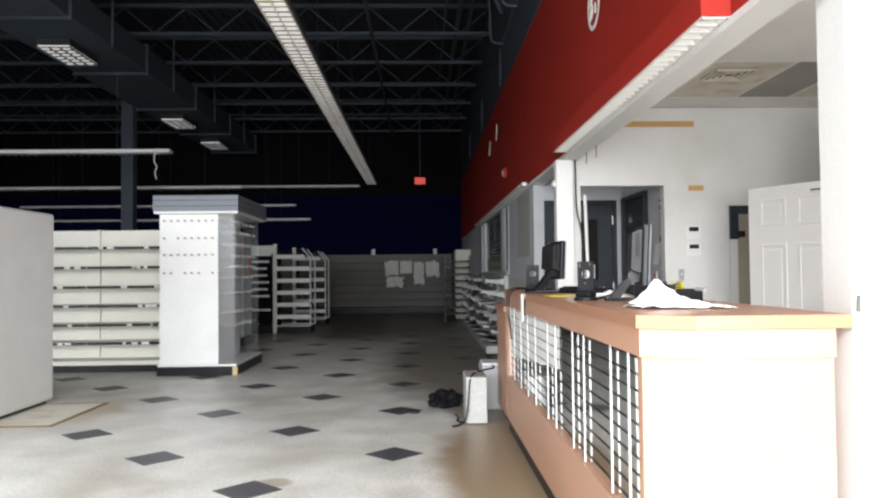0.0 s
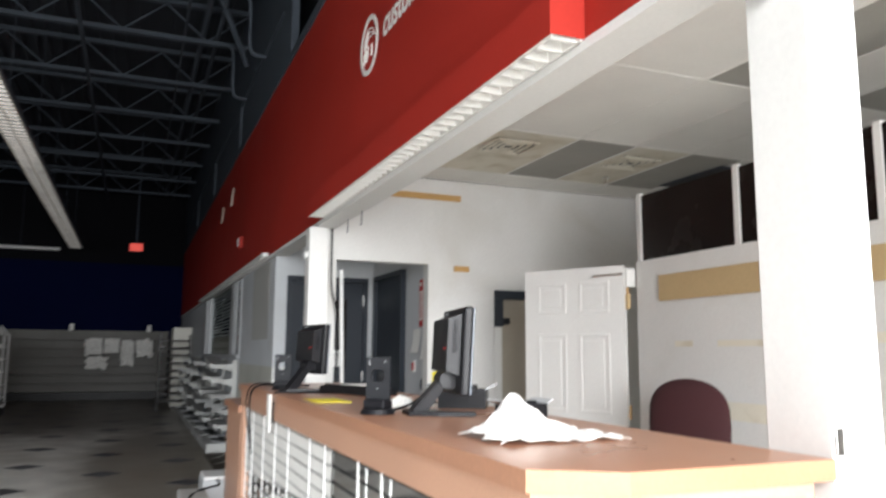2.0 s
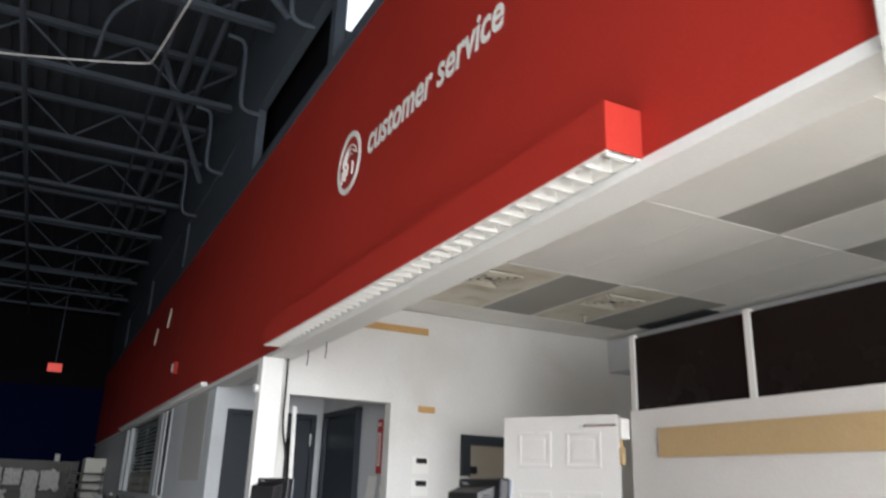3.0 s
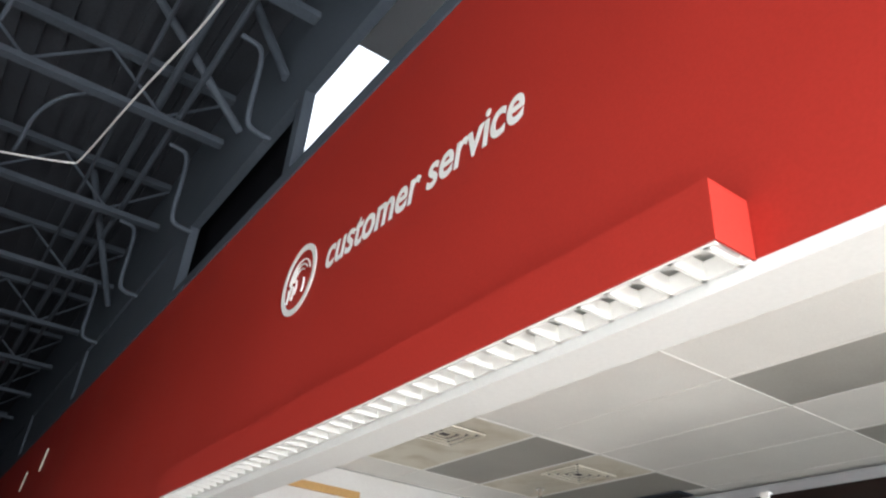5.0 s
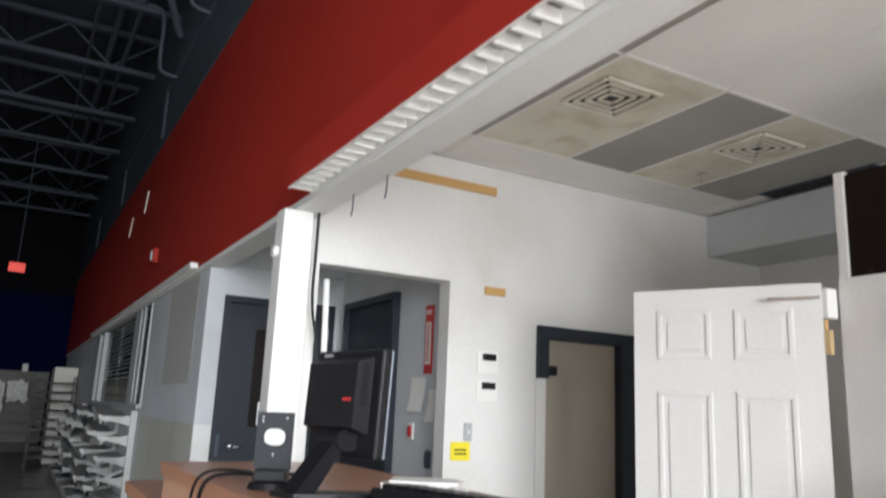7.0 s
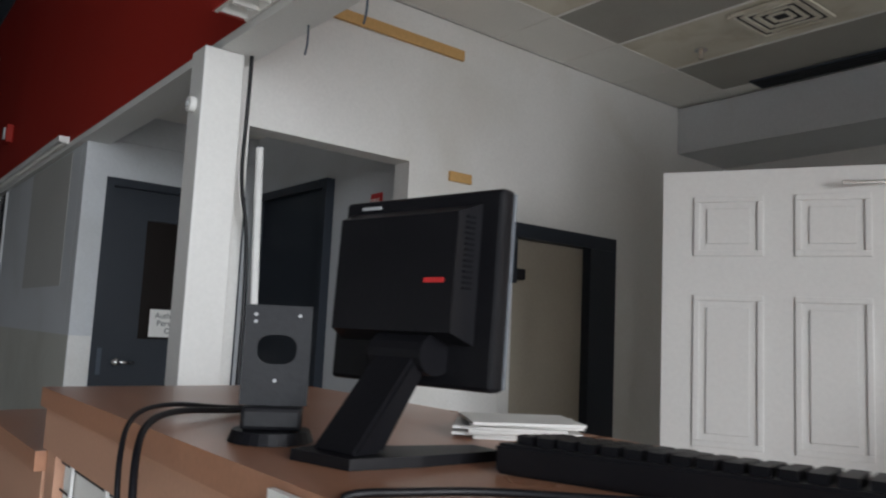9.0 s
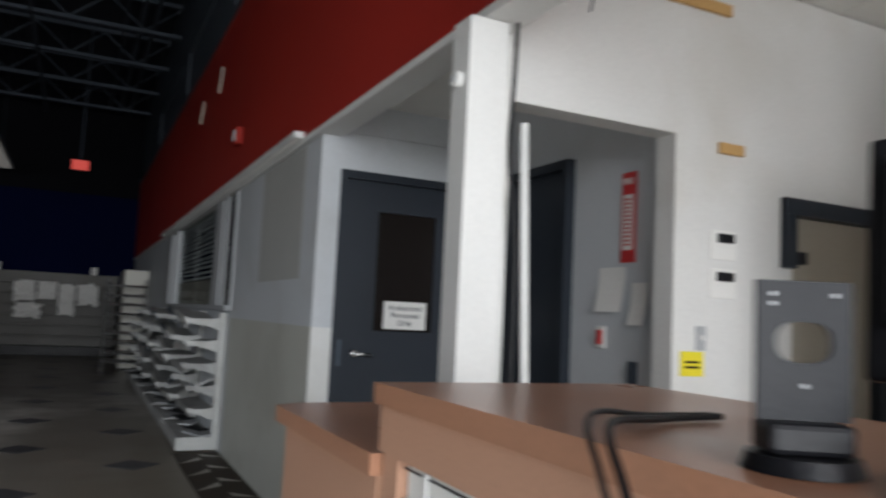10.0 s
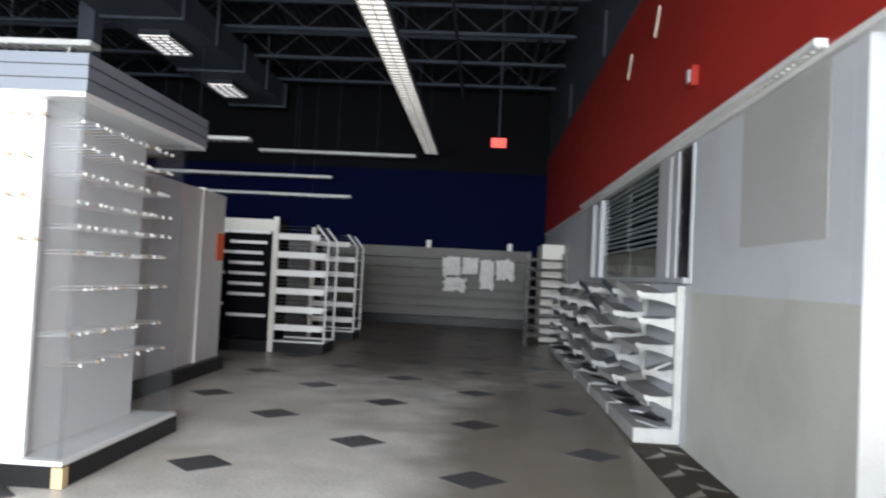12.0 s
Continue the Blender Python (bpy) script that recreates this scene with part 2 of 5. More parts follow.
def thing(name, at, label, category, group="", kind=""):
    ob = new(name)
    ob.empty_display_size = 0.1
    ob.location = at
    WORLD[ob] = Matrix.Translation(at)
    return tagged(ob, label, category, group, kind)


def solid(name, bm, material, label, category, group="", kind=""):
    return tagged(part(name, bm, material), label, category, group, kind)


def structure(name, bm, material, label, category):
    return solid(name, bm, material, label, category, kind="structure")


def one(*a, **k):
    return box(bm_new(), *a, **k)


# ---- setting: floor, outer walls, roof ----
FX = 1.37          # face of the red fascia
Y0, Y1 = -2.4, 25.0
floor = structure("floor", one(-14, 6.2, Y0 - 0.2, Y1, -0.15, 0), M_FLOOR, "scuffed off-white vinyl shop floor with brown stains and painted-in shade", "floor")
structure("wall_west", one(-14.2, -14, Y0, Y1, 0, 6.6), M_DARKWALL, "dark painted side wall of the shop", "wall")
structure("wall_east", one(6.0, 6.2, Y0, Y1, 0, 6.6), M_GREYWALL, "pale grey outer wall behind the rooms", "wall")
bm = bm_new()
box(bm, -14, 6, Y1, Y1 + 0.2, 0, 6.6)
wall_north = structure("wall_north", bm, M_DARKWALL, "dark back wall of the shop", "wall")
part("blue_band", one(-14, FX, Y1 - 0.03, Y1 - 0.003, 1.7, 3.95), M_BLUE, wall_north, "broad navy blue painted band")
bm = bm_new()
box(bm, -14, -11.6, Y0 - 0.2, Y0, 0, 6.6)
box(bm, 3.1, 6.2, Y0 - 0.2, Y0, 0, 6.6)
box(bm, -11.6, 3.1, Y0 - 0.2, Y0, 4.4, 6.6)
structure("wall_south", bm, M_WHITE, "shop front wall round the wide glazed opening", "wall")
bm = bm_new()
box(bm, -14.2, 1.5, Y0 - 0.2, Y1 + 0.2, 6.6, 6.8)
box(bm, 1.5, 6.2, Y0 - 0.2, 6.55, 6.6, 6.8)
box(bm, 1.5, 6.2, 8.8, Y1 + 0.2, 6.6, 6.8)
box(bm, 3.4, 6.2, 6.55, 8.8, 6.6, 6.8)
structure("roof_deck", bm, M_BLACKCEIL, "black painted roof deck with a skylight opening", "ceiling")
structure("ceiling_upper", one(1.62, 5.9, Y0 + 0.1, 6.54, 6.56, 6.597), M_GREYWALL, "pale grey soffit lit by the skylight", "ceiling")
structure("backdrop_sky", one(1.0, 4.0, 6.0, 9.6, 7.3, 7.32), mat("bright_overcast_sky", (0.93, 0.96, 1.0), 1.0, vary=0.02, bump=0, emit=4.0), "bright overcast sky above the skylight", "sky")
# added dark wall that keeps the void beyond the skylight black
structure("wall_void_end", one(1.62, 6.0, 8.8, 8.88, 2.95, 6.597), M_DARKWALL, "added dark end wall standing in for the upper void's shade", "wall")
shop_window = thing("window_1", (0.5, Y0 - 0.1, 0), "wide glazed shop front", "window", kind="structure")
for x in (-11.6, -9.2, -6.8, -4.4, -2.0, 0.4, 1.7, 3.04):
    part("mullion", one(x, x + 0.06, Y0 - 0.16, Y0 - 0.1, 0, 4.4), M_ALU, shop_window)
part("transom", one(-11.6, 3.1, Y0 - 0.155, Y0 - 0.105, 2.4, 2.46), M_ALU, shop_window)
for x0, x1 in zip((-11.54, -9.14, -6.74, -4.34, -1.94, 0.46, 1.76), (-9.2, -6.8, -4.4, -2.0, 0.4, 1.7, 3.04)):
    part("pane", one(x0, x1, Y0 - 0.135, Y0 - 0.129, 0.02, 2.399), M_PANE, shop_window).visible_shadow = False
structure("ground", one(-60, 60, -80, Y0 - 0.2, -0.2, -0.02), mat("asphalt", (0.05, 0.05, 0.05), 0.9), "asphalt car park outside", "ground")

# corrugated deck ribs and bar joists
bm = bm_new()
for i in range(0, 76):
    x = -13.85 + i * 0.2
    box(bm, x, x + 0.09, Y0 + 0.1, Y1 - 0.1, 6.545, 6.598)
structure("deck_ribs", bm, M_BLACKCEIL, "ribs of the dark corrugated roof deck", "ceiling")


def joist(y):
    """Open-web bar joist that spans the shop from side to side."""
    x0, x1, zb, zt = -13.9, FX + 0.02, 5.93, 6.47
    j = thing("bar_joist", (x0, y, zb), "dark grey open-web steel roof joist", "joist", "roof joists", "structure")
    part("top_chord", one(x0, x1, y - 0.05, y + 0.05, zt, zt + 0.07), M_STEEL, j)
    part("bottom_chord", one(x0, x1, y - 0.05, y + 0.05, zb, zb + 0.06), M_STEEL, j)
    w = bm_new()
    n = 26
    for k in range(n):
        xa, xb = x0 + (x1 - x0) * k / n, x0 + (x1 - x0) * (k + 1) / n
        a, b = ((xa, y, zb + 0.05), (xb, y, zt)) if k % 2 else ((xa, y, zt), (xb, y, zb + 0.05))
        rod(w, a, b, 0.016, 6)
    part("web", w, M_STEEL, j)
    return j


first = joist(-0.05)
for k in range(1, 13):
    copy_thing(first, pose(-13.9, -0.05 + k * 2.0, 5.93))

# ---- red fascia, soffit, upper wall ----
bm = one(FX, FX + 0.15, Y0, Y1, 2.43, 4.335)
fascia = structure("wall_fascia", bm, M_RED, "tall red painted fascia above the service counter", "wall")
structure("soffit_trim", one(FX - 0.0025, FX + 0.158, Y0 + 0.01, Y1 - 0.01, 2.397, 2.4345), M_WHITE, "white painted underside of the fascia", "trim")
bm = bm_new()
box(bm, FX + 0.02, FX + 0.10, Y0, Y1, 5.19, 6.54)
for a, b in ((Y0, 1.2), (5.88, 5.99), (8.27, 8.75), (12.4, 12.9), (16.3, 16.9), (20.5, 21.2)):
    box(bm, FX + 0.02, FX + 0.10, a, b, 4.44, 5.19)
box(bm, FX + 0.05, FX + 0.095, 8.75, Y1, 4.49, 5.189)
structure("wall_upper", bm, M_STEEL, "slate grey framed upper wall with openings", "wall")
# added dark sheet for the shade seen through the upper opening
structure("void_shade_board", one(FX + 0.22, FX + 0.24, 6.30, 8.79, 4.345, 6.3), M_DARKWALL, "added dark sheet standing in for shade behind the upper opening", "wall")
structure("fascia_cap", one(FX - 0.012, FX + 0.16, Y0 + 0.02, Y1 - 0.02, 4.337, 4.435), M_STEEL, "slate grey cap along the fascia's top", "trim")

# ---- service room: walls, openings, ceiling ----
WY = 6.79          # wall with the alcove opening
bm = bm_new()
box(bm, 1.47, 1.568, WY, WY + 0.12, 0, 2.925)
box(bm, 1.568, 2.396, WY, WY + 0.12, 2.156, 2.925)
box(bm, 2.396, 3.04, WY, WY + 0.12, 0, 2.925)
box(bm, 3.04, 3.96, WY, WY + 0.12, 1.95, 2.925)
box(bm, 3.96, 5.2, WY, WY + 0.12, 0, 2.925)
structure("wall_service_back", bm, M_DIRTYWHITE, "white painted wall with an alcove opening", "wall")
structure("wall_service_side", one(5.2, 5.32, Y0, WY + 0.12, 0, 2.925), M_DIRTYWHITE, "white side wall of the service room", "wall")
structure("bulkhead", one(4.62, 5.197, 2.0, WY - 0.003, 2.61, 2.918), M_GREYWALL, "boxed grey bulkhead under the ceiling", "trim")
# alcove behind the opening
structure("wall_alcove_side", one(2.5, 2.6, WY + 0.123, 8.747, 0, 2.9), M_GREYWALL, "pale grey alcove side wall", "wall")
bm = bm_new()
box(bm, 1.40, 1.53, 8.75, 8.87, 0, 2.43)
box(bm, 1.53, 2.44, 8.75, 8.87, 2.2, 2.43)
box(bm, 2.44, 4.6, 8.75, 8.87, 0, 2.43)
box(bm, 1.53, 4.6, 8.75, 8.87, 2.433, 2.9)
structure("wall_alcove_end", bm, M_GREYWALL, "pale grey wall round the charcoal door", "wall")
structure("ceiling_alcove", one(FX + 0.1, 2.5, WY + 0.123, 8.747, 2.62, 2.7), M_TILE, "plain alcove ceiling", "ceiling")
bm = one(1.40, 1.52, 8.873, 11.37, 0, 2.393)
wall_panel = structure("wall_aisle", bm, M_GREYWALL, "pale grey partition along the aisle", "wall")
part("wainscot", one(1.3978, 1.3995, 8.752, 11.36, 0.0, 1.22), M_BEIGE, wall_panel, "beige lower panel")
part("wainscot", one(1.401, 1.528, 8.7478, 8.7495, 0.0, 1.22), M_DIRTYWHITE, wall_panel, "cream lower paint")
part("paint_patch", one(1.3978, 1.3995, 9.1, 10.3, 1.52, 2.385), M_PATCH, wall_panel, "grey unpainted patch where a sign hung")
structure("wall_room_far", one(1.40, 1.52, 17.2, Y1, 0, 2.393), M_GREYWALL, "grey wall beyond the office window", "wall")
structure("wall_below_window", one(1.40, 1.52, 11.373, 17.197, 0, 1.28), M_GREYWALL, "grey wall under the office window", "wall")

# suspended ceiling of the service room
XL, YL = [1.47, 2.24, 2.30, 2.955, 3.46, 3.98, 4.50, 5.0, 5.197], [Y0 + 0.02, -1.10, 0.15, 1.40, 2.66, 3.89, 5.185, 6.39, WY - 0.003]
GREY = {(3, 6), (3, 4), (5, 6), (5, 4), (4, 3), (5, 3), (1, 6), (1, 5), (1, 4)}
STAINED = {(2, 6), (4, 6)}
sheets = {0: bm_new(), 1: bm_new(), 2: bm_new()}
for i in range(len(XL) - 1):
    for j in range(len(YL) - 1):
        k = 1 if (i, j) in GREY else 2 if (i, j) in STAINED else 0
        box(sheets[k], XL[i] + 0.004, XL[i + 1] - 0.004, YL[j] + 0.004, YL[j + 1] - 0.004, 2.936, 2.955)
structure("ceiling_service", sheets[0], M_TILE, "off-white mineral fibre ceiling tiles", "ceiling")
structure("ceiling_soiled", sheets[1], M_TILEGREY, "grey soiled ceiling tiles", "ceiling")
structure("ceiling_marked", sheets[2], M_TILESTAIN, "water-marked ceiling tiles round the vents", "ceiling")
bm = bm_new()
for x in XL:
    box(bm, x - 0.009, x + 0.009, YL[0], YL[-1], 2.931, 2.9345)
for y in YL:
    box(bm, XL[0], XL[-1], y - 0.009, y + 0.009, 2.9308, 2.9343)
structure("ceiling_grid", bm, M_TILE, "white metal ceiling grid", "ceiling")
structure("ceiling_void", one(FX + 0.1, 6.0, Y0, WY + 0.1, 3.05, 3.1), M_GREYWALL, "boards over the service ceiling", "ceiling")


def ceiling_vent(x, y):
    v = thing("ceiling_vent", (x, y, 2.936), "square white ceiling air diffuser, dusty and stained", "vent", "ceiling vents")
    part("backing", one(x - 0.17, x + 0.17, y - 0.17, y + 0.17, 2.925, 2.9295), M_BLACK, v)
    for k in range(4):
        r = 0.17 - k * 0.042
        f = bm_new()
        for a in (-1, 1):
            box(f, x - r, x + r, y + a * r - 0.011, y + a * r + 0.011, 2.914 + k * 0.002, 2.9245)
            box(f, x + a * r - 0.011, x + a * r + 0.011, y - r + 0.011, y + r - 0.011, 2.9142 + k * 0.002, 2.9244)
        part("frame" if k == 0 else "slat", f, M_TILESTAIN, v)
    return v


ceiling_vent(2.55, 5.55)
ceiling_vent(3.69, 5.60)
sg = thing("slot_grille", (4.52, 5.78, 2.925), "dark linear slot grille in the ceiling", "vent")
part("frame", one(4.44, 4.60, 5.38, 6.18, 2.922, 2.9305), M_STEEL, sg)
for k in range(4):
    part("slat", one(4.455 + k * 0.036, 4.468 + k * 0.036, 5.40, 6.16, 2.915, 2.9215), M_BLACK, sg)
sp = thing("sprinkler", (3.80, 6.10, 2.93), "small brass fire sprinkler head in the ceiling", "sprinkler")
part("escutcheon", rod(bm_new(), (3.80, 6.10, 2.918), (3.80, 6.10, 2.925), 0.035, 14), M_CHROME, sp)
part("head", rod(bm_new(), (3.80, 6.10, 2.87), (3.80, 6.10, 2.917), 0.014, 10), M_BROWN, sp)

# columns under the fascia
for y0, y1, lab in ((1.795, 1.97, "white painted square post at the counter's end"), (6.65, 6.786, "white painted square post beside the alcove wall")):
    structure("column", one(1.35 if y0 < 3 else 1.305, 1.50 if y0 < 3 else 1.466, y0, y1, 0, 2.394, bevel=0.004), M_WHITE, lab, "column")
structure("column", one(1.35, FX - 0.004, 1.795, 1.97, 2.395, 4.5, bevel=0.004), M_WHITE, "white post running up over the fascia", "column")

# low partition with smoked panes above
part_wall = structure("wall_partition", one(3.14, 3.24, 1.0, 4.82, 0, 2.0), M_DIRTYWHITE, "low white partition with stains", "wall")
part("tan_band", one(3.125, 3.138, 1.1, 4.575, 1.72, 1.885), M_TANBAND, part_wall, "tan board nailed along the partition")
for y in (4.80, 3.905, 3.01, 2.115, 1.22):
    part("post", one(3.155, 3.19, y - 0.02, y + 0.02, 2.0, 2.465), M_WHITE, part_wall)
for y in (3.905, 3.01, 2.115, 1.22):
    part("pane", one(3.165, 3.18, y + 0.021, y + 0.874, 2.001, 2.45), M_DARKGLASS, part_wall, "dark smoked pane")


def panel_door(hinge, free, height, name="door_2"):
    """White moulded six-panel door leaf standing open between two plan points."""
    h, f = Vector((*hinge, 0)), Vector((*free, 0))
    w = (f - h).length
    ang = math.atan2(f.y - h.y, f.x - h.x)
    d = new(name)
    m = Matrix.Translation(h) @ Matrix.Rotation(ang, 4, "Z")
    d.matrix_world = m
    WORLD[d] = Matrix()
    tagged(d, "white six-panel door standing open against the partition", "door", kind="structure")
    part("leaf", one(0, w, -0.016, 0.016, 0.02, height), M_WHITE, d)
    rows = ((0.24, 0.86), (0.98, 1.52), (1.66, 1.88))
    for a, b in rows:
        for x0 in (0.11, w / 2 + 0.05):
            x1 = x0 + w / 2 - 0.16
            for s in (-1, 1):
                p = bm_new()
                for q in ((x0, x1, a, a + 0.022), (x0, x1, b - 0.022, b), (x0, x0 + 0.022, a + 0.022, b - 0.022), (x1 - 0.022, x1, a + 0.022, b - 0.022)):
                    box(p, q[0], q[1], min(s * 0.016, s * 0.023), max(s * 0.016, s * 0.023), q[2], q[3], bevel=0.003)
                box(p, x0 + 0.045, x1 - 0.045, min(s * 0.016, s * 0.021), max(s * 0.016, s * 0.021), a + 0.045, b - 0.045, bevel=0.004)
                part("panel", p, M_WHITE, d)
    for z in (0.25, 1.0, 1.78):
        part("hinge", rod(bm_new(), (-0.008, -0.02, z - 0.045), (-0.008, -0.02, z + 0.045), 0.008), M_TAN, d, "yellowed brass hinge")
    return d


panel_door((3.066, 4.85), (2.70, 5.556), 1.976)


# ---- service counter ----
CX, CY0, CY1, CZ = 0.688, 1.79, 5.80, 1.174
counter = thing("service_counter", (1.0, 3.8, 0), "orange beech laminate service counter with mirrored slatwall front", "counter")
top_pts = [(CX, 1.885), (CX + 0.16, CY0), (1.348, CY0), (1.348, CY1), (CX, CY1)]
part("worktop", slab(bm_new(), top_pts, CZ - 0.042, CZ), M_WOODTOP, counter, "brown laminate top")
body = [(CX + 0.012, 1.892), (CX + 0.166, CY0 + 0.012), (1.298, CY0 + 0.012), (1.298, CY1 - 0.01), (CX + 0.012, CY1 - 0.01)]
part("top_band", slab(bm_new(), body, CZ - 0.135, CZ - 0.0435), M_WOOD, counter)
base = [(CX + 0.02, 1.897), (CX + 0.17, CY0 + 0.02), (1.296, CY0 + 0.02), (1.296, CY1 - 0.012), (CX + 0.02, CY1 - 0.012)]
part("base_panel", slab(bm_new(), base, 0.1, 0.465), M_WOOD, counter)
kick = [(CX + 0.035, 1.91), (CX + 0.18, CY0 + 0.035), (1.29, CY0 + 0.035), (1.29, CY1 - 0.03), (CX + 0.035, CY1 - 0.03)]
part("toe_kick", slab(bm_new(), kick, 0.0, 0.0995), M_BLACKGLOSS, counter, "black recessed toe kick")
part("end_panel", slab(bm_new(), [(CX + 0.022, 1.90), (CX + 0.172, CY0 + 0.022), (1.294, CY0 + 0.022), (1.294, CY0 + 0.06), (CX + 0.19, CY0 + 0.06), (CX + 0.05, 1.95), (CX + 0.022, 1.95)], 0.4655, CZ - 0.1355), M_WOOD, counter)
part("far_post", one(CX + 0.022, 1.294, CY1 - 0.09, CY1 - 0.014, 0.4655, CZ - 0.1355), M_WOOD, counter)
part("back_panel", one(1.272, 1.294, CY0 + 0.061, CY1 - 0.091, 0.4655, CZ - 0.1355), M_WOOD, counter)
b = bm_new()
rod(b, (CX + 0.005, 1.905, 0.485), (CX + 0.16, CY0 + 0.005, 0.485), 0.012)
rod(b, (CX + 0.16, CY0 + 0.005, 0.485), (1.30, CY0 + 0.005, 0.485), 0.012)
part("bumper_rail", b, M_BLACK, counter, "black rubber bumper rail")
MX = CX + 0.045
part("mirror", one(MX, MX + 0.004, 1.951, CY1 - 0.091, 0.4655, CZ - 0.1355), M_MIRROR, counter, "mirrored slatwall sheet")
for k in range(10):
    z = 0.50 + k * 0.0575
    part("slot", one(MX - 0.003, MX - 0.0005, 1.955, CY1 - 0.095, z, z + 0.007), M_BLACK, counter)
for y in (2.10, 2.35, 2.83, 3.08, 3.54, 3.80, 4.26, 4.6, 4.96, 5.35, 5.6):
    part("standard", one(MX - 0.0165, MX - 0.0108, y - 0.0075, y + 0.0075, 0.47, CZ - 0.14), M_SHELFWHITE, counter, "white slotted upright")

b = bm_new()
bmesh.ops.create_grid(b, x_segments=40, y_segments=8, size=1.0)
for v in b.verts:
    u, w = (v.co.x + 1) / 2, (v.co.y + 1) / 2
    y = 3.46 + u * 2.235
    zlo = 0.80 - 0.17 * u + 0.012 * noise.noise(Vector((u * 9, 0.0, 2.0)))
    v.co = Vector((MX - 0.0045 - 0.003 * abs(noise.noise(Vector((u * 14, w * 5, 1.0)))), y, zlo + w * (CZ - 0.137 - zlo)))
bmesh.ops.solidify(b, geom=list(b.faces), thickness=0.0008)
part("plastic_sheet", b, M_PAPER, counter, "wrinkled white plastic sheet over the slatwall")
for k in range(10):
    z = 0.50 + k * 0.0575
    if z > 0.66:
        part("slat_wire", one(MX - 0.0105, MX - 0.0085, 3.46 + max(0, (0.80 - z) / 0.17) * 2.2, CY1 - 0.095, z, z + 0.004), M_BLACK, counter)

low = thing("low_counter", (1.0, 6.2, 0), "lower brown laminate counter section beside the tall one", "counter")
part("worktop", slab(bm_new(), [(CX + 0.0, CY1 + 0.003), (CX - 0.0, 6.60), (CX + 0.08, 6.648), (1.30, 6.648), (1.30, CY1 + 0.003)], 0.985, 1.03), M_WOODTOP, low)
part("body", slab(bm_new(), [(CX + 0.02, CY1 + 0.01), (CX + 0.02, 6.545), (CX + 0.13, 6.63), (1.28, 6.63), (1.28, CY1 + 0.01)], 0.1, 0.984), M_WOOD, low)
part("toe_kick", one(CX + 0.07, 1.27, CY1 + 0.02, 6.58, 0, 0.0995), M_BLACKGLOSS, low)


# ---- fascia lamps with louvres ----
def fascia_lamp(y0, y1, lab, top=2.585, shell=None):
    """Red trough lamp along the fascia with an egg-crate louvre below."""
    x0, x1, z0, z1 = (1.305 if shell else 1.232), FX - 0.003, 2.432, top
    t = thing("fascia_lamp", (x1, (y0 + y1) / 2, z0), lab, "lamp", "fascia lamps")
    c = bm_new()
    box(c, x0, x0 + 0.006, y0, y1, z0, z1)
    box(c, x0 + 0.006, x1, y0, y1, z1 - 0.006, z1)
    box(c, x0 + 0.006, x1, y0, y0 + 0.006, z0, z1 - 0.0065)
    box(c, x0 + 0.006, x1, y1 - 0.006, y1, z0, z1 - 0.0065)
    part("housing", c, shell or M_RED, t)
    rf = one(x0 + 0.0065, x1 - 0.001, y0 + 0.007, y1 - 0.007, min(z0 + 0.046, z1 - 0.012), min(z0 + 0.05, z1 - 0.008))
    box(rf, x0 + 0.0065, x0 + 0.0085, y0 + 0.007, y1 - 0.007, z0, z1 - 0.013)
    box(rf, x1 - 0.003, x1 - 0.001, y0 + 0.007, y1 - 0.007, z0, z1 - 0.013)
    part("reflector", rf, M_FRAME if shell else M_PAPER, t)
    g = bm_new()
    n = int((y1 - y0) / (0.075 if shell else 0.0935))
    lo, hi = (0.007, 0.009) if shell else (0.006, 0.017)
    zl, zh = z0 - 0.004, z0 + 0.032

    def blade(a, b):
        """One reflector blade with a thin lower lip; a and b are its outlines below and above."""
        v = [g.verts.new((x, y, zl)) for x, y in a] + [g.verts.new((x, y, zh)) for x, y in b]
        g.faces.new((v[0], v[1], v[2], v[3]))
        for k in range(4):
            q = (k + 1) % 4
            g.faces.new((v[k], v[q], v[q + 4], v[k + 4]))

    for k in range(n + 1):
        y = y0 + 0.033 + (y1 - y0 - 0.066) * k / n
        blade([(x0 + 0.008, y - lo), (x1 - 0.002, y - lo), (x1 - 0.002, y + lo), (x0 + 0.008, y + lo)],
              [(x0 + 0.008, y - hi), (x1 - 0.002, y - hi), (x1 - 0.002, y + hi), (x0 + 0.008, y + hi)])
    for xa, xb, xc in ((x0 + 0.0088, x0 + 0.018, x0 + 0.034), (x1 - 0.0028, x1 - 0.014, x1 - 0.030)):
        blade([(xa, y0 + 0.008), (xb, y0 + 0.008), (xb, y1 - 0.008), (xa, y1 - 0.008)],
              [(xa, y0 + 0.008), (xc, y0 + 0.008), (xc, y1 - 0.008), (xa, y1 - 0.008)])
    bmesh.ops.recalc_face_normals(g, faces=g.faces)
    tagged(part("louvre", g, M_PAPER, t, "white egg-crate louvre"), kind="stuff")
    return t


fascia_lamp(2.695, 6.42, "red boxed lamp with white louvre along the fascia")
fascia_lamp(9.08, 17.6, "long shallow white lamp with louvre along the fascia", 2.47, M_SHELFWHITE)


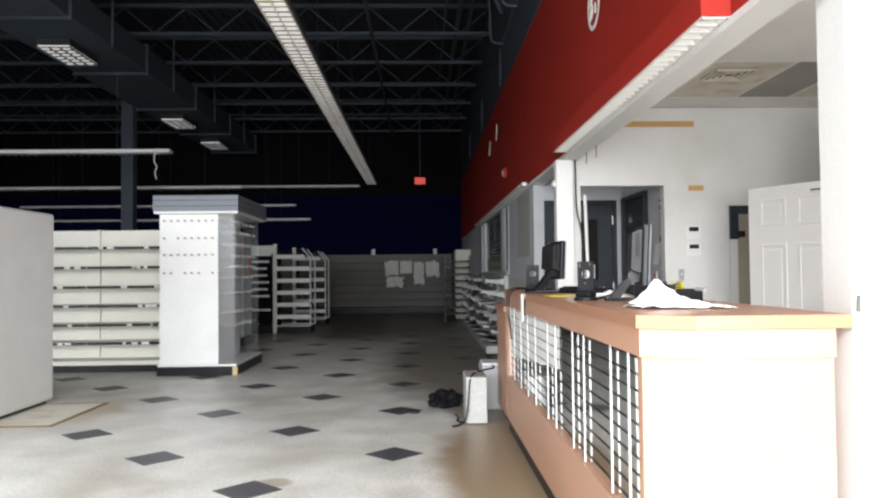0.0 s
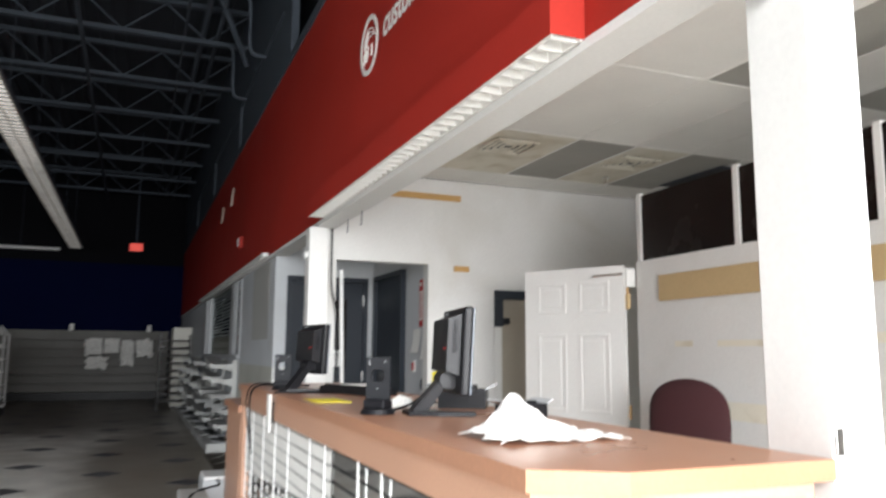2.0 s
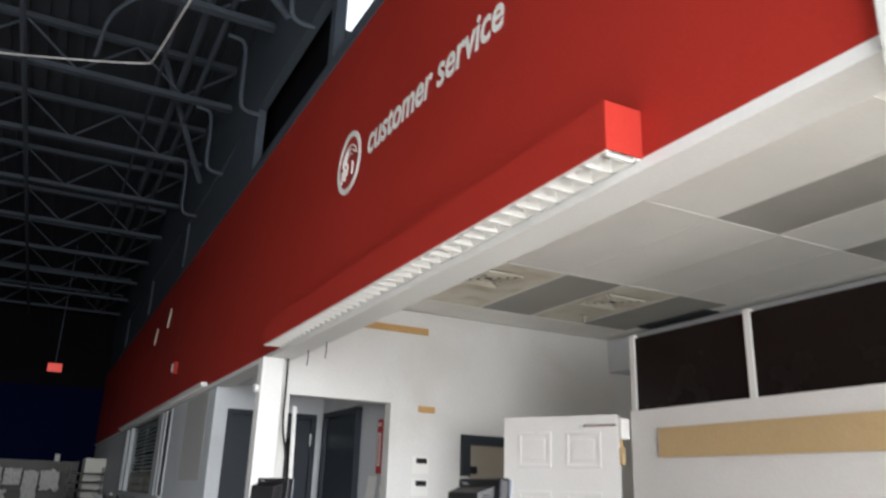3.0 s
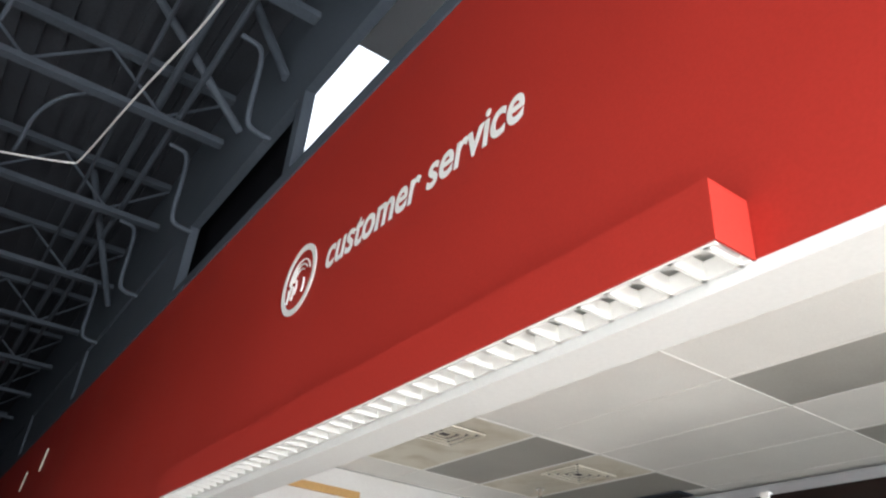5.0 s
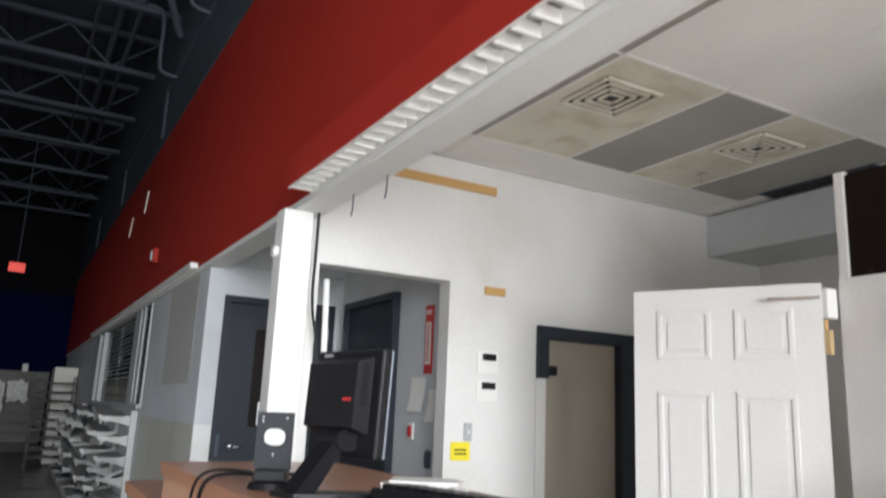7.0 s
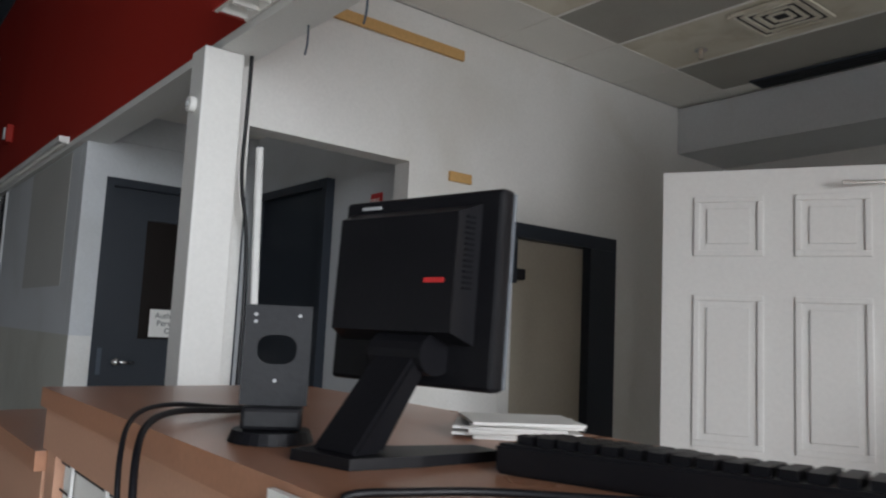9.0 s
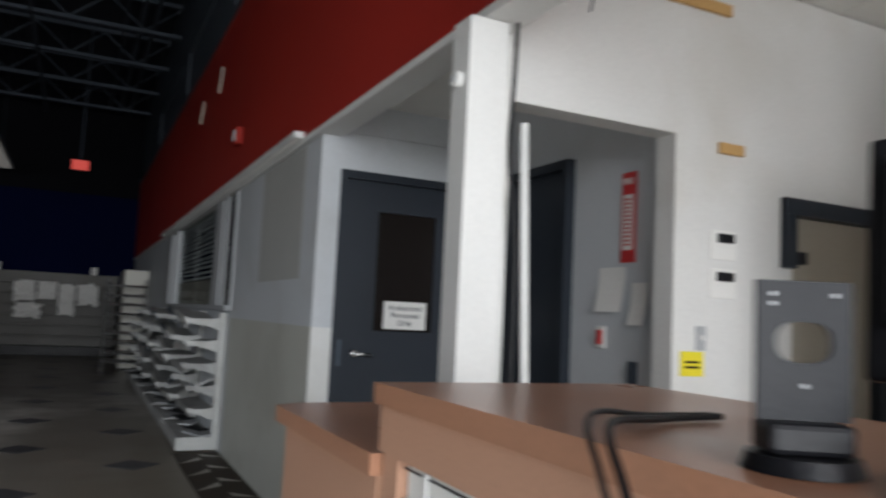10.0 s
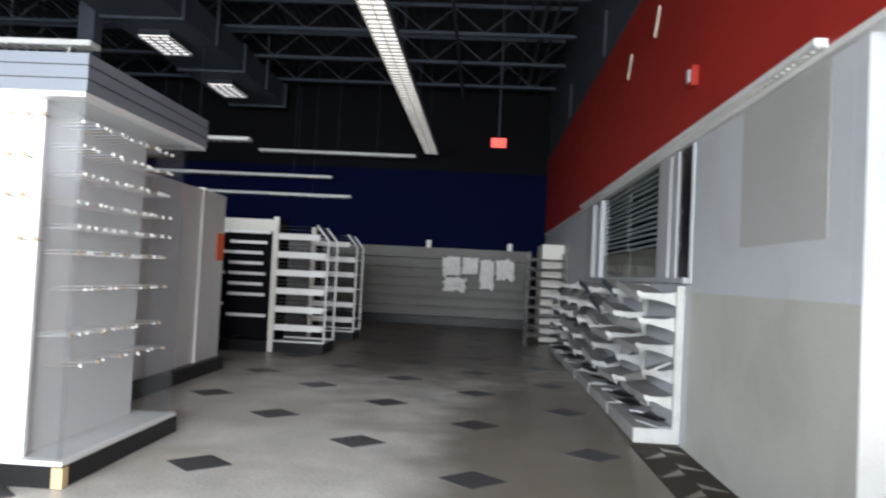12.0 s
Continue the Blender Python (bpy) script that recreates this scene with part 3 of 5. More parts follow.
# ---- hanging shop lamps ----
def aisle_lamp():
    x, y0, y1, z = -1.57, 1.0, 23.75, 4.2
    t = thing("pendant_lamp", (x, (y0 + y1) / 2, z), "long continuous louvred fluorescent lamp above the aisle", "lamp")
    part("housing", one(x - 0.16, x + 0.16, y0, y1, z + 0.05, z + 0.12, bevel=0.008), M_STEEL, t)
    part("diffuser", one(x - 0.145, x + 0.145, y0 + 0.01, y1 - 0.01, z + 0.03, z + 0.049), M_LAMP, t)
    g = bm_new()
    n = int((y1 - y0) / 0.16)
    for k in range(n + 1):
        y = y0 + (y1 - y0) * k / n
        box(g, x - 0.155, x + 0.155, y - 0.006, y + 0.006, z - 0.0035, z + 0.0275)
    tagged(part("louvre", g, M_DUSTY, t, "grey louvre blades"), kind="stuff")
    for dx in (-0.155, 0, 0.155):
        part("side_rail", one(x + dx - 0.004, x + dx + 0.004, y0, y1, z - 0.005, z + 0.029), M_SHELF, t, "cream lamp rail")
    for k in range(8):
        y = y0 + 1.2 + k * 2.94
        part("cable", rod(bm_new(), (x, y, z + 0.12), (x, y, 6.56), 0.004, 5), M_STEEL, t)
    return t


aisle_lamp()


def strip_lamp(x0, x1, y, z):
    """White strip lamp that hangs across the shop."""
    t = thing("strip_lamp", ((x0 + x1) / 2, y, z), "white enamelled hanging strip lamp, unlit", "lamp", "strip lamps across the shop")
    b = bm_new()
    box(b, x0, x1, y - 0.12, y + 0.12, z, z + 0.07, bevel=0.02)
    part("housing", b, M_SHELFWHITE, t)
    g = bm_new()
    for k in range(int((x1 - x0) / 0.12)):
        box(g, x0 + 0.06 + k * 0.12, x0 + 0.068 + k * 0.12, y - 0.1, y + 0.1, z - 0.025, z)
    tagged(part("louvre", g, M_ALU, t), kind="stuff")
    for x in (x0 + 1.0, (x0 + x1) / 2, x1 - 1.0):
        part("cable", rod(bm_new(), (x, y, z + 0.07), (x, y, 6.56), 0.004, 5), M_STEEL, t)
    return t


strip_lamp(-13.0, -4.65, 13.6, 3.6)
strip_lamp(-13.0, -4.65, 19.3, 3.58)
strip_lamp(-13.0, -4.1, 24.3, 3.55)
strip_lamp(-13.0, -3.68, 24.75, 3.12)
strip_lamp(-6.0, -2.0, 24.3, 4.17)

# air duct with troffers below it, their diffusers given the same glow
duct = thing("air_duct", (-6.1, 12, 5.31), "large dark rectangular sheet-metal air duct", "duct")
for k in range(8):
    y = -1.8 + k * 3.25
    part("duct_section", one(-6.78, -5.40, y, y + 3.17, 5.33, 5.86, bevel=0.02), M_STEEL, duct)
    part("hanger", one(-5.36, -5.32, y + 1.4, y + 1.44, 5.31, 6.56), M_STEEL, duct)
    part("flange", one(-6.82, -5.36, y + 3.17, y + 3.25, 5.29, 5.90), M_STEEL, duct)


def troffer(y):
    t = thing("troffer", (-6.17, y, 5.19), "louvred oblong lamp hung below the duct", "lamp", "troffers below the duct")
    part("housing", one(-6.45, -5.89, y - 0.56, y + 0.56, 5.222, 5.332, bevel=0.006), M_BLACKCEIL, t)
    part("diffuser", one(-6.43, -5.91, y - 0.54, y + 0.54, 5.202, 5.221), M_LAMP, t)
    g = bm_new()
    for k in range(4):
        x = -6.44 + k * 0.18
        box(g, x - 0.012, x + 0.012, y - 0.55, y + 0.55, 5.175, 5.2015)
    for k in range(7):
        yy = y - 0.54 + k * 0.18
        box(g, -6.445, -5.895, yy - 0.008, yy + 0.008, 5.1755, 5.201)
    part("louvre", g, M_HEADER, t)


for y in (12.77, 18.83, 22.2):
    troffer(y)

ex = thing("exit_sign", (0, 19.5, 3.68), "small lit red exit sign hung from the roof", "sign")
part("box", one(-0.153, 0.137, 19.5, 19.56, 3.68, 3.87, bevel=0.006), M_BLACK, ex)
part("face", one(-0.147, 0.131, 19.494, 19.499, 3.686, 3.864), M_EXIT, ex, "glowing red face")
part("stem", rod(bm_new(), (-0.008, 19.53, 3.87), (-0.008, 19.53, 6.56), 0.012, 6), M_STEEL, ex)

# ---- shop furniture ----
pw = thing("white_display_wall", (-4.4, 6.3, 0), "tall white display unit with a rounded edge", "display unit")
part("panel", one(-4.9, -3.88, 4.4, 7.54, 0.03, 1.98, bevel=0.03), M_SHELFWHITE, pw)
part("plinth", one(-4.85, -3.93, 4.45, 7.49, 0, 0.0295), M_BLACKGLOSS, pw)

def gondola(x0, x1, y, h, shelves, depth=0.42):
    """Wall of cream shelving whose shelves face the shop front, in bays."""
    g = thing("gondola_shelf", ((x0 + x1) / 2, y, 0), "empty cream metal gondola shelving with black price rails", "shelving")
    part("back", one(x0, x1, y + depth, y + depth + 0.04, 0.1, h), M_SHELF, g)
    part("kick", one(x0, x1, y + 0.03, y + depth, 0, 0.0995), M_BLACKGLOSS, g)
    part("base_deck", one(x0, x1, y - 0.02, y + depth - 0.001, 0.1, 0.16), M_SHELF, g)
    n = max(1, round((x1 - x0) / 0.95))
    for b in range(n):
        a, c = x0 + (x1 - x0) * b / n + 0.008, x0 + (x1 - x0) * (b + 1) / n - 0.008
        for z in shelves:
            s = part("shelf", one(a, c, y, y + depth - 0.002, z, z + 0.025), M_SHELF, g)
            part("price_rail", one(a, c, y - 0.012, y - 0.001, z - 0.012, z + 0.024), M_BLACK, s)
            for q in range(3):
                xx = a + random.uniform(0.05, c - a - 0.12)
                part("price_tag", one(xx, xx + random.uniform(0.04, 0.11), y - 0.0145, y - 0.0125, z - 0.010, z + 0.022), M_PAPER, s)
    for k in range(n + 1):
        xx = x0 + (x1 - x0) * k / n
        part("upright", one(xx - 0.018, xx + 0.018, y + depth - 0.035, y + depth - 0.0015, 0.161, h + 0.01), M_SHELF, g)
    return g


gondola(-6.8, -3.5, 9.95, 1.97, [0.39, 0.64, 0.90, 1.16, 1.43, 1.70])

# pegboard end unit with acrylic sides and a slate header
e = thing("end_display", (-2.95, 10.3, 0), "white pegboard end display with clear acrylic sides and slate header", "display unit")
EX0, EX1, EY0, EY1 = -3.48, -2.43, 9.46, 11.0
part("base", one(EX0, EX1, EY0, EY1, 0, 0.12, bevel=0.008), M_BLACKGLOSS, e, "black scuffed plinth")
part("deck", one(EX0 + 0.01, EX1 - 0.01, EY0 + 0.01, EY1 - 0.01, 0.1205, 0.145), M_SHELFWHITE, e)
part("front_panel", one(EX0 + 0.02, EX1 - 0.30, EY0 + 0.06, EY0 + 0.09, 0.146, 2.13), M_SHELFWHITE, e)
part("side_panel", one(EX1 - 0.32, EX1 - 0.29, EY0 + 0.092, EY1 - 0.15, 0.146, 2.13), M_SHELFWHITE, e)
part("rear_panel", one(EX0 + 0.02, EX1 - 0.32, EY1 - 0.145, EY1 - 0.12, 0.146, 2.13), M_SHELFWHITE, e)
part("corner_post", one(EX1 - 0.299, EX1 - 0.26, EY0 + 0.055, EY0 + 0.091, 0.146, 2.13), M_SHELFWHITE, e)
h = bm_new()
box(h, EX0 - 0.03, EX1 + 0.03, EY0 - 0.06, EY1 + 0.2, 2.16, 2.37, bevel=0.004)
part("header", h, M_HEADER, e, "slate grey slatted header")
for z in (2.225, 2.30):
    part("header_groove", one(EX0 - 0.032, EX1 + 0.032, EY0 - 0.062, EY1 + 0.202, z, z + 0.006), M_BLACK, e)
part("header_soffit", one(EX0 - 0.02, EX1 + 0.02, EY0 - 0.05, EY1 + 0.19, 2.131, 2.159), M_SHELFWHITE, e)
part("acrylic_sheet", one(EX1 - 0.045, EX1 - 0.04, EY0 + 0.02, EY1 - 0.03, 0.146, 2.13), M_ACRYLIC, e, "clear acrylic sheet")
part("acrylic_front", one(EX1 - 0.258, EX1 - 0.046, EY0 + 0.07, EY0 + 0.075, 0.146, 2.13), M_ACRYLIC, e, "clear acrylic sheet")
part("acrylic_back", one(EX1 - 0.258, EX1 - 0.046, EY1 - 0.06, EY1 - 0.055, 0.146, 2.13), M_ACRYLIC, e, "clear acrylic sheet")
part("chipped_corner", one(EX1 - 0.06, EX1 + 0.0015, EY0 - 0.0015, EY0 + 0.06, 0.004, 0.115), M_TANBAND, e, "chipped raw wood corner")
ZROW = (2.02, 1.88, 1.72, 1.56, 1.42, 1.27, 1.06, 0.80, 0.62)
for r, z in enumerate(ZROW):
    for k in range(13):
        if r > 5 and random.random() < 0.15:
            continue
        y = EY0 + 0.16 + k * 0.1
        hk = bm_new()
        tip = EX1 - random.uniform(0.06, 0.10)
        rod(hk, (EX1 - 0.29, y, z), (tip, y, z + 0.012), 0.0019, 5)
        rod(hk, (EX1 - 0.29, y, z + 0.022), (tip - 0.01, y, z + 0.03), 0.0010, 4)
        ph = part("peg_hook", hk, M_FRAME if (k + r) % 3 else M_HOOKTAN, e)
        cap = bm_new()
        bmesh.ops.create_icosphere(cap, subdivisions=1, radius=0.0135, matrix=Matrix.Translation((tip, y, z + 0.014)))
        part("tip", cap, M_HOOKTAN if r > 4 and k % 3 == 0 else M_HOOK, ph, "round clear plastic tip")
for r, z in enumerate((2.03, 1.80, 1.58, 1.34)):
    for k in range(9):
        if random.random() < 0.15:
            continue
        x = EX0 + 0.1 + k * 0.09
        hk = bm_new()
        rod(hk, (x, EY0 + 0.06, z), (x, EY0 - 0.01, z + 0.008), 0.0035, 5)
        box(hk, x - 0.013, x + 0.013, EY0 - 0.014, EY0 - 0.008, z - 0.004, z + 0.02)
        part("peg_hook", hk, M_HOOKTAN, e)

# white pegboard panels beyond
pb = thing("pegboard_unit", (-3.4, 12.8, 0), "white pegboard display panels on a black plinth", "display unit")
part("plinth", one(-3.85, -3.28, 11.7, 14.45, 0, 0.15), M_BLACKGLOSS, pb)
for a, b in ((11.7, 13.66), (13.7, 14.45)):
    part("panel", one(-3.40, -3.36, a, b, 0.1505, 2.08), M_SHELFWHITE, pb)
part("post", one(-3.41, -3.33, 13.661, 13.699, 0.1505, 2.1), M_SHELFWHITE, pb)
part("shelf_back", one(-3.85, -3.82, 11.7, 14.45, 0.1505, 2.08), M_SHELFWHITE, pb)
part("orange_tag", one(-3.352, -3.34, 14.2, 14.4, 1.3, 1.62), M_ORANGE, pb, "bright orange tag")


def wire_end(x0, x1, y, h, depth=0.75):
    """White wire basket rack at a gondola's end."""
    w = thing("wire_rack", ((x0 + x1) / 2, y, 0), "white wire basket rack at a gondola end", "rack", "wire racks at gondola ends")
    part("plinth", one(x0, x1, y, y + depth, 0, 0.14), M_BLACKGLOSS, w)
    part("back_post", one(x0 - 0.05, x0 + 0.03, y - 0.03, y + 0.05, 0, h), M_SHELF, w)
    part("back_panel", one(x0 - 0.02, x0 - 0.005, y + 0.051, y + depth, 0.141, h - 0.02), M_DARKWALL, w)
    for yy in (y + 0.02, y + depth - 0.02):
        f = bm_new()
        rod(f, (x1, yy, 0.16), (x1, yy, h - 0.32), 0.016, 6)
        rod(f, (x1, yy, h - 0.32), (x1 - 0.18, yy, h - 0.1), 0.016, 6)
        rod(f, (x0, yy, 0.16), (x1, yy, 0.16), 0.014, 6)
        part("frame_tube", f, M_SHELFWHITE, w)
    for k in range(6):
        z = 0.36 + k * 0.27
        xe = x1 if z < h - 0.4 else x1 - 0.1
        s = bm_new()
        box(s, x0 + 0.03, xe - 0.02, y + 0.03, y + depth - 0.03, z, z + 0.012)
        sh = part("shelf", s, M_SHELFWHITE, w)
        br = bm_new()
        slab(br, [(x0 + 0.03, y - 0.0), (xe - 0.03, y - 0.0), (xe - 0.03, y + 0.012), (x0 + 0.03, y + 0.012)], z - 0.04, z + 0.05)
        part("bracket", br, M_SHELFWHITE, sh)
        for q in (0.06, 0.11, 0.16):
            part("wire", rod(bm_new(), (x0 + 0.05, y + 0.004, z + q), (xe - 0.02, y + 0.004, z + q), 0.004, 5), M_CHROME, sh)
            part("wire", rod(bm_new(), (xe - 0.02, y + 0.02, z + q), (xe - 0.02, y + depth - 0.02, z + q), 0.004, 5), M_CHROME, sh)
    return w


w1 = wire_end(-3.28, -2.5, 16.5, 2.0)
copy_thing(w1, pose(-2.86, 18.9, 0))
g2 = thing("dark_gondola", (-4.2, 16.6, 0), "gondola shelving with dark back and scattered white price rails", "shelving")
part("back", one(-6.0, -3.33, 16.9, 16.95, 0.1, 1.95), M_DARKWALL, g2)
part("base", one(-6.0, -3.33, 16.45, 16.899, 0, 0.16), M_BLACKGLOSS, g2)
part("top_board", one(-6.0, -3.33, 16.86, 16.899, 1.80, 1.98), M_SHELF, g2)
for k in range(9):
    z = 0.5 + k * 0.155
    for q in range(4):
        if random.random() < 0.08:
            continue
        xa = -5.9 + q * 0.64
        part("rail", one(xa, xa + random.uniform(0.48, 0.63), 16.5, 16.52, z, z + 0.045), M_SHELFWHITE, g2)

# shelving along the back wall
bs = thing("back_wall_shelving", (-2, 24.7, 0), "long run of empty shelving along the back wall, darkened for the dim far end", "shelving")
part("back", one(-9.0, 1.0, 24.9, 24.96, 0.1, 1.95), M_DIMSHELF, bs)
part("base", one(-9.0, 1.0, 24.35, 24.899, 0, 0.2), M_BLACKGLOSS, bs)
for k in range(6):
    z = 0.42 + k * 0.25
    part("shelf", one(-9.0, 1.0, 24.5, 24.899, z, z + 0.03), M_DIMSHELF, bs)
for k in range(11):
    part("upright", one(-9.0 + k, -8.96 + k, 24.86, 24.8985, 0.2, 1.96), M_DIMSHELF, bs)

# office window frame and wall racks
win = thing("window_2", (1.45, 14.1, 1.28), "aluminium framed office window with blinds", "window", kind="structure")
for y0, y1 in ((11.378, 11.40), (11.82, 11.98), (12.1, 12.5), (15.9, 16.05), (16.6, 17.19)):
    part("frame", one(1.385, 1.50, y0, y1, 1.285, 2.39), M_FRAME, win)
part("sill", one(1.36, 1.50, 11.45, 16.6, 1.285, 1.33), M_FRAME, win)
part("pane", one(1.44, 1.446, 11.99, 16.599, 1.331, 2.39), M_PANE, win).visible_shadow = False
part("side_light", one(1.40, 1.406, 11.405, 11.815, 1.331, 2.385), M_DARKGLASS, win, "narrow dark glass side light")
for k in range(13):
    z = 1.64 + k * 0.057
    for y0, y1 in ((12.51, 14.18), (14.22, 15.89)):
        sl = one(1.452, 1.478, y0, y1, z, z + 0.024)
        bmesh.ops.rotate(sl, verts=sl.verts, cent=(1.465, y0, z), matrix=Matrix.Rotation(random.uniform(-0.006, 0.006), 3, "X"))
        part("blind_slat", sl, M_SHELFWHITE, win)
for y0, y1 in ((12.51, 14.05), (14.1, 15.89)):
    part("apron_board", one(1.45, 1.47, y0, y1, 1.332, 1.62), M_BROWN, win, "brown board in the lower window")
part("blind_cord", rod(bm_new(), (1.45, 14.2, 1.63), (1.45, 14.2, 2.39), 0.004, 6), M_PAPER, win)
# dark colour here stands in for the unlit office
structure("wall_office", one(3.5, 3.6, 8.9, 17, 0, 2.9), M_DARKWALL, "office wall beyond the glass, coloured dark for the room's shade", "wall")
structure("ceiling_office", one(1.54, 3.5, 8.9, 17, 2.5, 2.56), M_TILE, "dim office ceiling", "ceiling")


def wall_rack(y):
    """One bay of white wall shelving with crooked shelves on sloped brackets."""
    r = thing("wall_rack", (1.3, y + 0.6, 0), "white metal wall rack with crooked empty shelves", "rack", "racks along the aisle wall")
    part("base", one(1.03, 1.39, y + 0.012, y + 1.2, 0.02, 0.13, bevel=0.006), M_DUSTY, r)
    part("base_end", one(1.028, 1.392, y, y + 0.0115, 0.018, 0.135, bevel=0.003), M_RACK, r)
    for k in range(4):
        sc = one(-0.06, 0.06, -0.16, 0.16, 0, 0.012)
        sc.transform(Matrix.Translation((1.19 + random.uniform(-0.07, 0.07), y + 0.2 + k * 0.27, 0.1305 + 0.013 * k)) @ Matrix.Rotation(random.uniform(-0.8, 0.8), 4, "Z"))
        part("loose_strip", sc, M_BLACK if k % 2 else M_FRAME, r)
    part("back", one(1.365, 1.39, y + 0.04, y + 1.18, 0.131, 1.22), M_GREYWALL, r)
    part("upright", one(1.33, 1.392, y - 0.005, y + 0.035, 0.131, 1.26), M_RACK, r)
    for k in range(5):
        z = 0.36 + k * 0.205
        dx = random.uniform(-0.06, 0.10)
        tilt = random.uniform(-0.16, 0.15)
        s = bm_new()
        box(s, 1.08 + dx, 1.36, y + 0.05, y + 1.16, z, z + 0.018)
        box(s, 1.07 + dx, 1.08 + dx, y + 0.05, y + 1.16, z - 0.03, z + 0.03)
        bmesh.ops.rotate(s, verts=s.verts, cent=(1.36, y + 0.6, z), matrix=Euler((tilt, tilt * 2 - 0.12, 0)).to_matrix())
        sh = part("shelf", s, M_DUSTY, r)
        lip = one(1.066 + dx, 1.0695 + dx, y + 0.05, y + 1.16, z - 0.032, z + 0.032)
        bmesh.ops.rotate(lip, verts=lip.verts, cent=(1.36, y + 0.6, z), matrix=Euler((tilt, tilt * 2 - 0.12, 0)).to_matrix())
        part("price_rail", lip, random.choice((M_RACK, M_DUSTY, M_STEEL)), sh)
        for yy in (y + 0.038, y + 1.165):
            b = bm_new()
            v = [b.verts.new(p) for p in ((1.33, yy, z - 0.08), (1.33, yy, z + 0.03), (1.26, yy, z + 0.018), (1.08 + dx, yy, z + 0.018), (1.05 + dx, yy, z + 0.034), (1.035 + dx, yy, z + 0.02), (1.05 + dx, yy, z - 0.015), (1.12 + dx, yy, z - 0.022), (1.26, yy, z - 0.055))]
            f = b.faces.new(v)
            ex_ = bmesh.ops.extrude_face_region(b, geom=[f])
            bmesh.ops.translate(b, verts=[q for q in ex_["geom"] if isinstance(q, bmesh.types.BMVert)], vec=(0, 0.006, 0))
            bmesh.ops.recalc_face_normals(b, faces=b.faces)
            part("bracket", b, random.choice((M_RACK, M_DUSTY)), sh)
    return r


for k in range(6):
    wall_rack(11.5 + k * 1.23)


# ---- doors of the alcove ----
def steel_door(at, rz, w, h, name, lab, sign=False, light=True):
    """Charcoal steel door in its frame with a narrow glass light; local x runs along the wall, y points into it."""
    d = new(name)
    d.matrix_world = Matrix.Translation(at) @ Matrix.Rotation(radians(rz), 4, "Z")
    tagged(d, lab, "door", kind="structure")
    f = bm_new()
    box(f, 0, 0.05, -0.02, 0.08, 0, h)
    box(f, w - 0.05, w, -0.02, 0.08, 0, h)
    box(f, 0.05, w - 0.05, -0.02, 0.08, h - 0.05, h)
    part("frame", f, M_DOOR, d)
    lf = bm_new()
    gx0, gx1, g0, g1 = w * 0.30, w * 0.74, 1.21, h - 0.24
    if not light:
        gx0 = gx1 = w / 2
    box(lf, 0.055, gx0, 0.0, 0.045, 0.01, h - 0.055)
    box(lf, gx1, w - 0.055, 0.0, 0.045, 0.01, h - 0.055)
    if light:
        box(lf, gx0, gx1, 0.0, 0.045, 0.01, g0)
        box(lf, gx0, gx1, 0.0, 0.045, g1, h - 0.055)
    leaf = part("leaf", lf, M_DOOR, d)
    if light:
        part("pane", one(gx0, gx1, 0.015, 0.02, g0, g1), M_DARKGLASS, leaf)
    k = bm_new()
    rod(k, (0.14, -0.05, 1.07), (0.14, 0.0, 1.07), 0.014, 10)
    bmesh.ops.create_uvsphere(k, u_segments=14, v_segments=10, radius=0.028, matrix=Matrix.Translation((0.14, -0.055, 1.07)))
    rod(k, (0.14, -0.06, 1.07), (0.25, -0.055, 1.062), 0.011, 10)
    part("lever", k, M_CHROME, leaf, "satin chrome lever handle", smooth=True)
    part("strike", one(0.04, 0.065, -0.0225, -0.0205, 0.99, 1.15), M_STEEL, d, "scuffed steel strike plate")
    for z in (0.25, 1.12, 1.95):
        part("hinge", one(w - 0.065, w - 0.045, -0.027, -0.0205, z - 0.055, z + 0.055), M_CHROME, d)
    if sign:
        s = part("sign", one(w * 0.37, w * 0.69, -0.008, -0.002, 1.225, 1.40, bevel=0.002), M_PAPER, leaf, "white notice that reads Authorized Personnel Only")
        for i, word in enumerate(("Authorized", "Personnel", "Only")):
            lettering(word, 0.05, (w * 0.53, -0.0095, 1.345 - i * 0.048), (90, 0, 0), M_DOOR, s, "CENTER")
    return d


def lettering(text, size, at, rot, material, parent, align="LEFT", bold=0.0, shear=0.0, width=0.0):
    c = bpy.data.curves.new("lettering", "FONT")
    c.body, c.size, c.extrude, c.align_x, c.offset, c.shear = text, size, 0.001, align, bold, shear
    c.materials.append(material)
    ob = new("lettering", c)
    ob.parent = parent
    ob.matrix_parent_inverse = WORLD.get(parent, Matrix()).inverted()
    ob.matrix_basis = pose(*at, *rot)
    if width:
        bpy.context.view_layer.update()
        ob.scale.x = width / max(ob.dimensions.x, 1e-3)
    return ob


steel_door((1.53, 8.775, 0), 0, 0.91, 2.2, "door_1", "closed charcoal steel door with a narrow glass light and notice", True)
steel_door((2.525, 7.66, 0), 90, 0.92, 2.2, "door_3", "charcoal steel door in the alcove side wall", light=False)
lettering("customer service", 0.255, (FX - 0.004, 4.965, 3.345), (90, 0, -90), M_PAPER, fascia, bold=0.0045, shear=0.12, width=1.49)
emb = bm_new()
N = 48
for k in range(N):
    a0, a1 = 2 * math.pi * k / N, 2 * math.pi * (k + 1) / N
    q = []
    for r, xx in ((0.205, FX - 0.006), (0.170, FX - 0.006)):
        for a in (a0, a1):
            q.append((xx, 5.27 + 0.95 * r * math.cos(a), 3.415 + r * math.sin(a)))
    vs = [emb.verts.new(p) for p in (q[0], q[1], q[3], q[2])]
    emb.faces.new(vs)
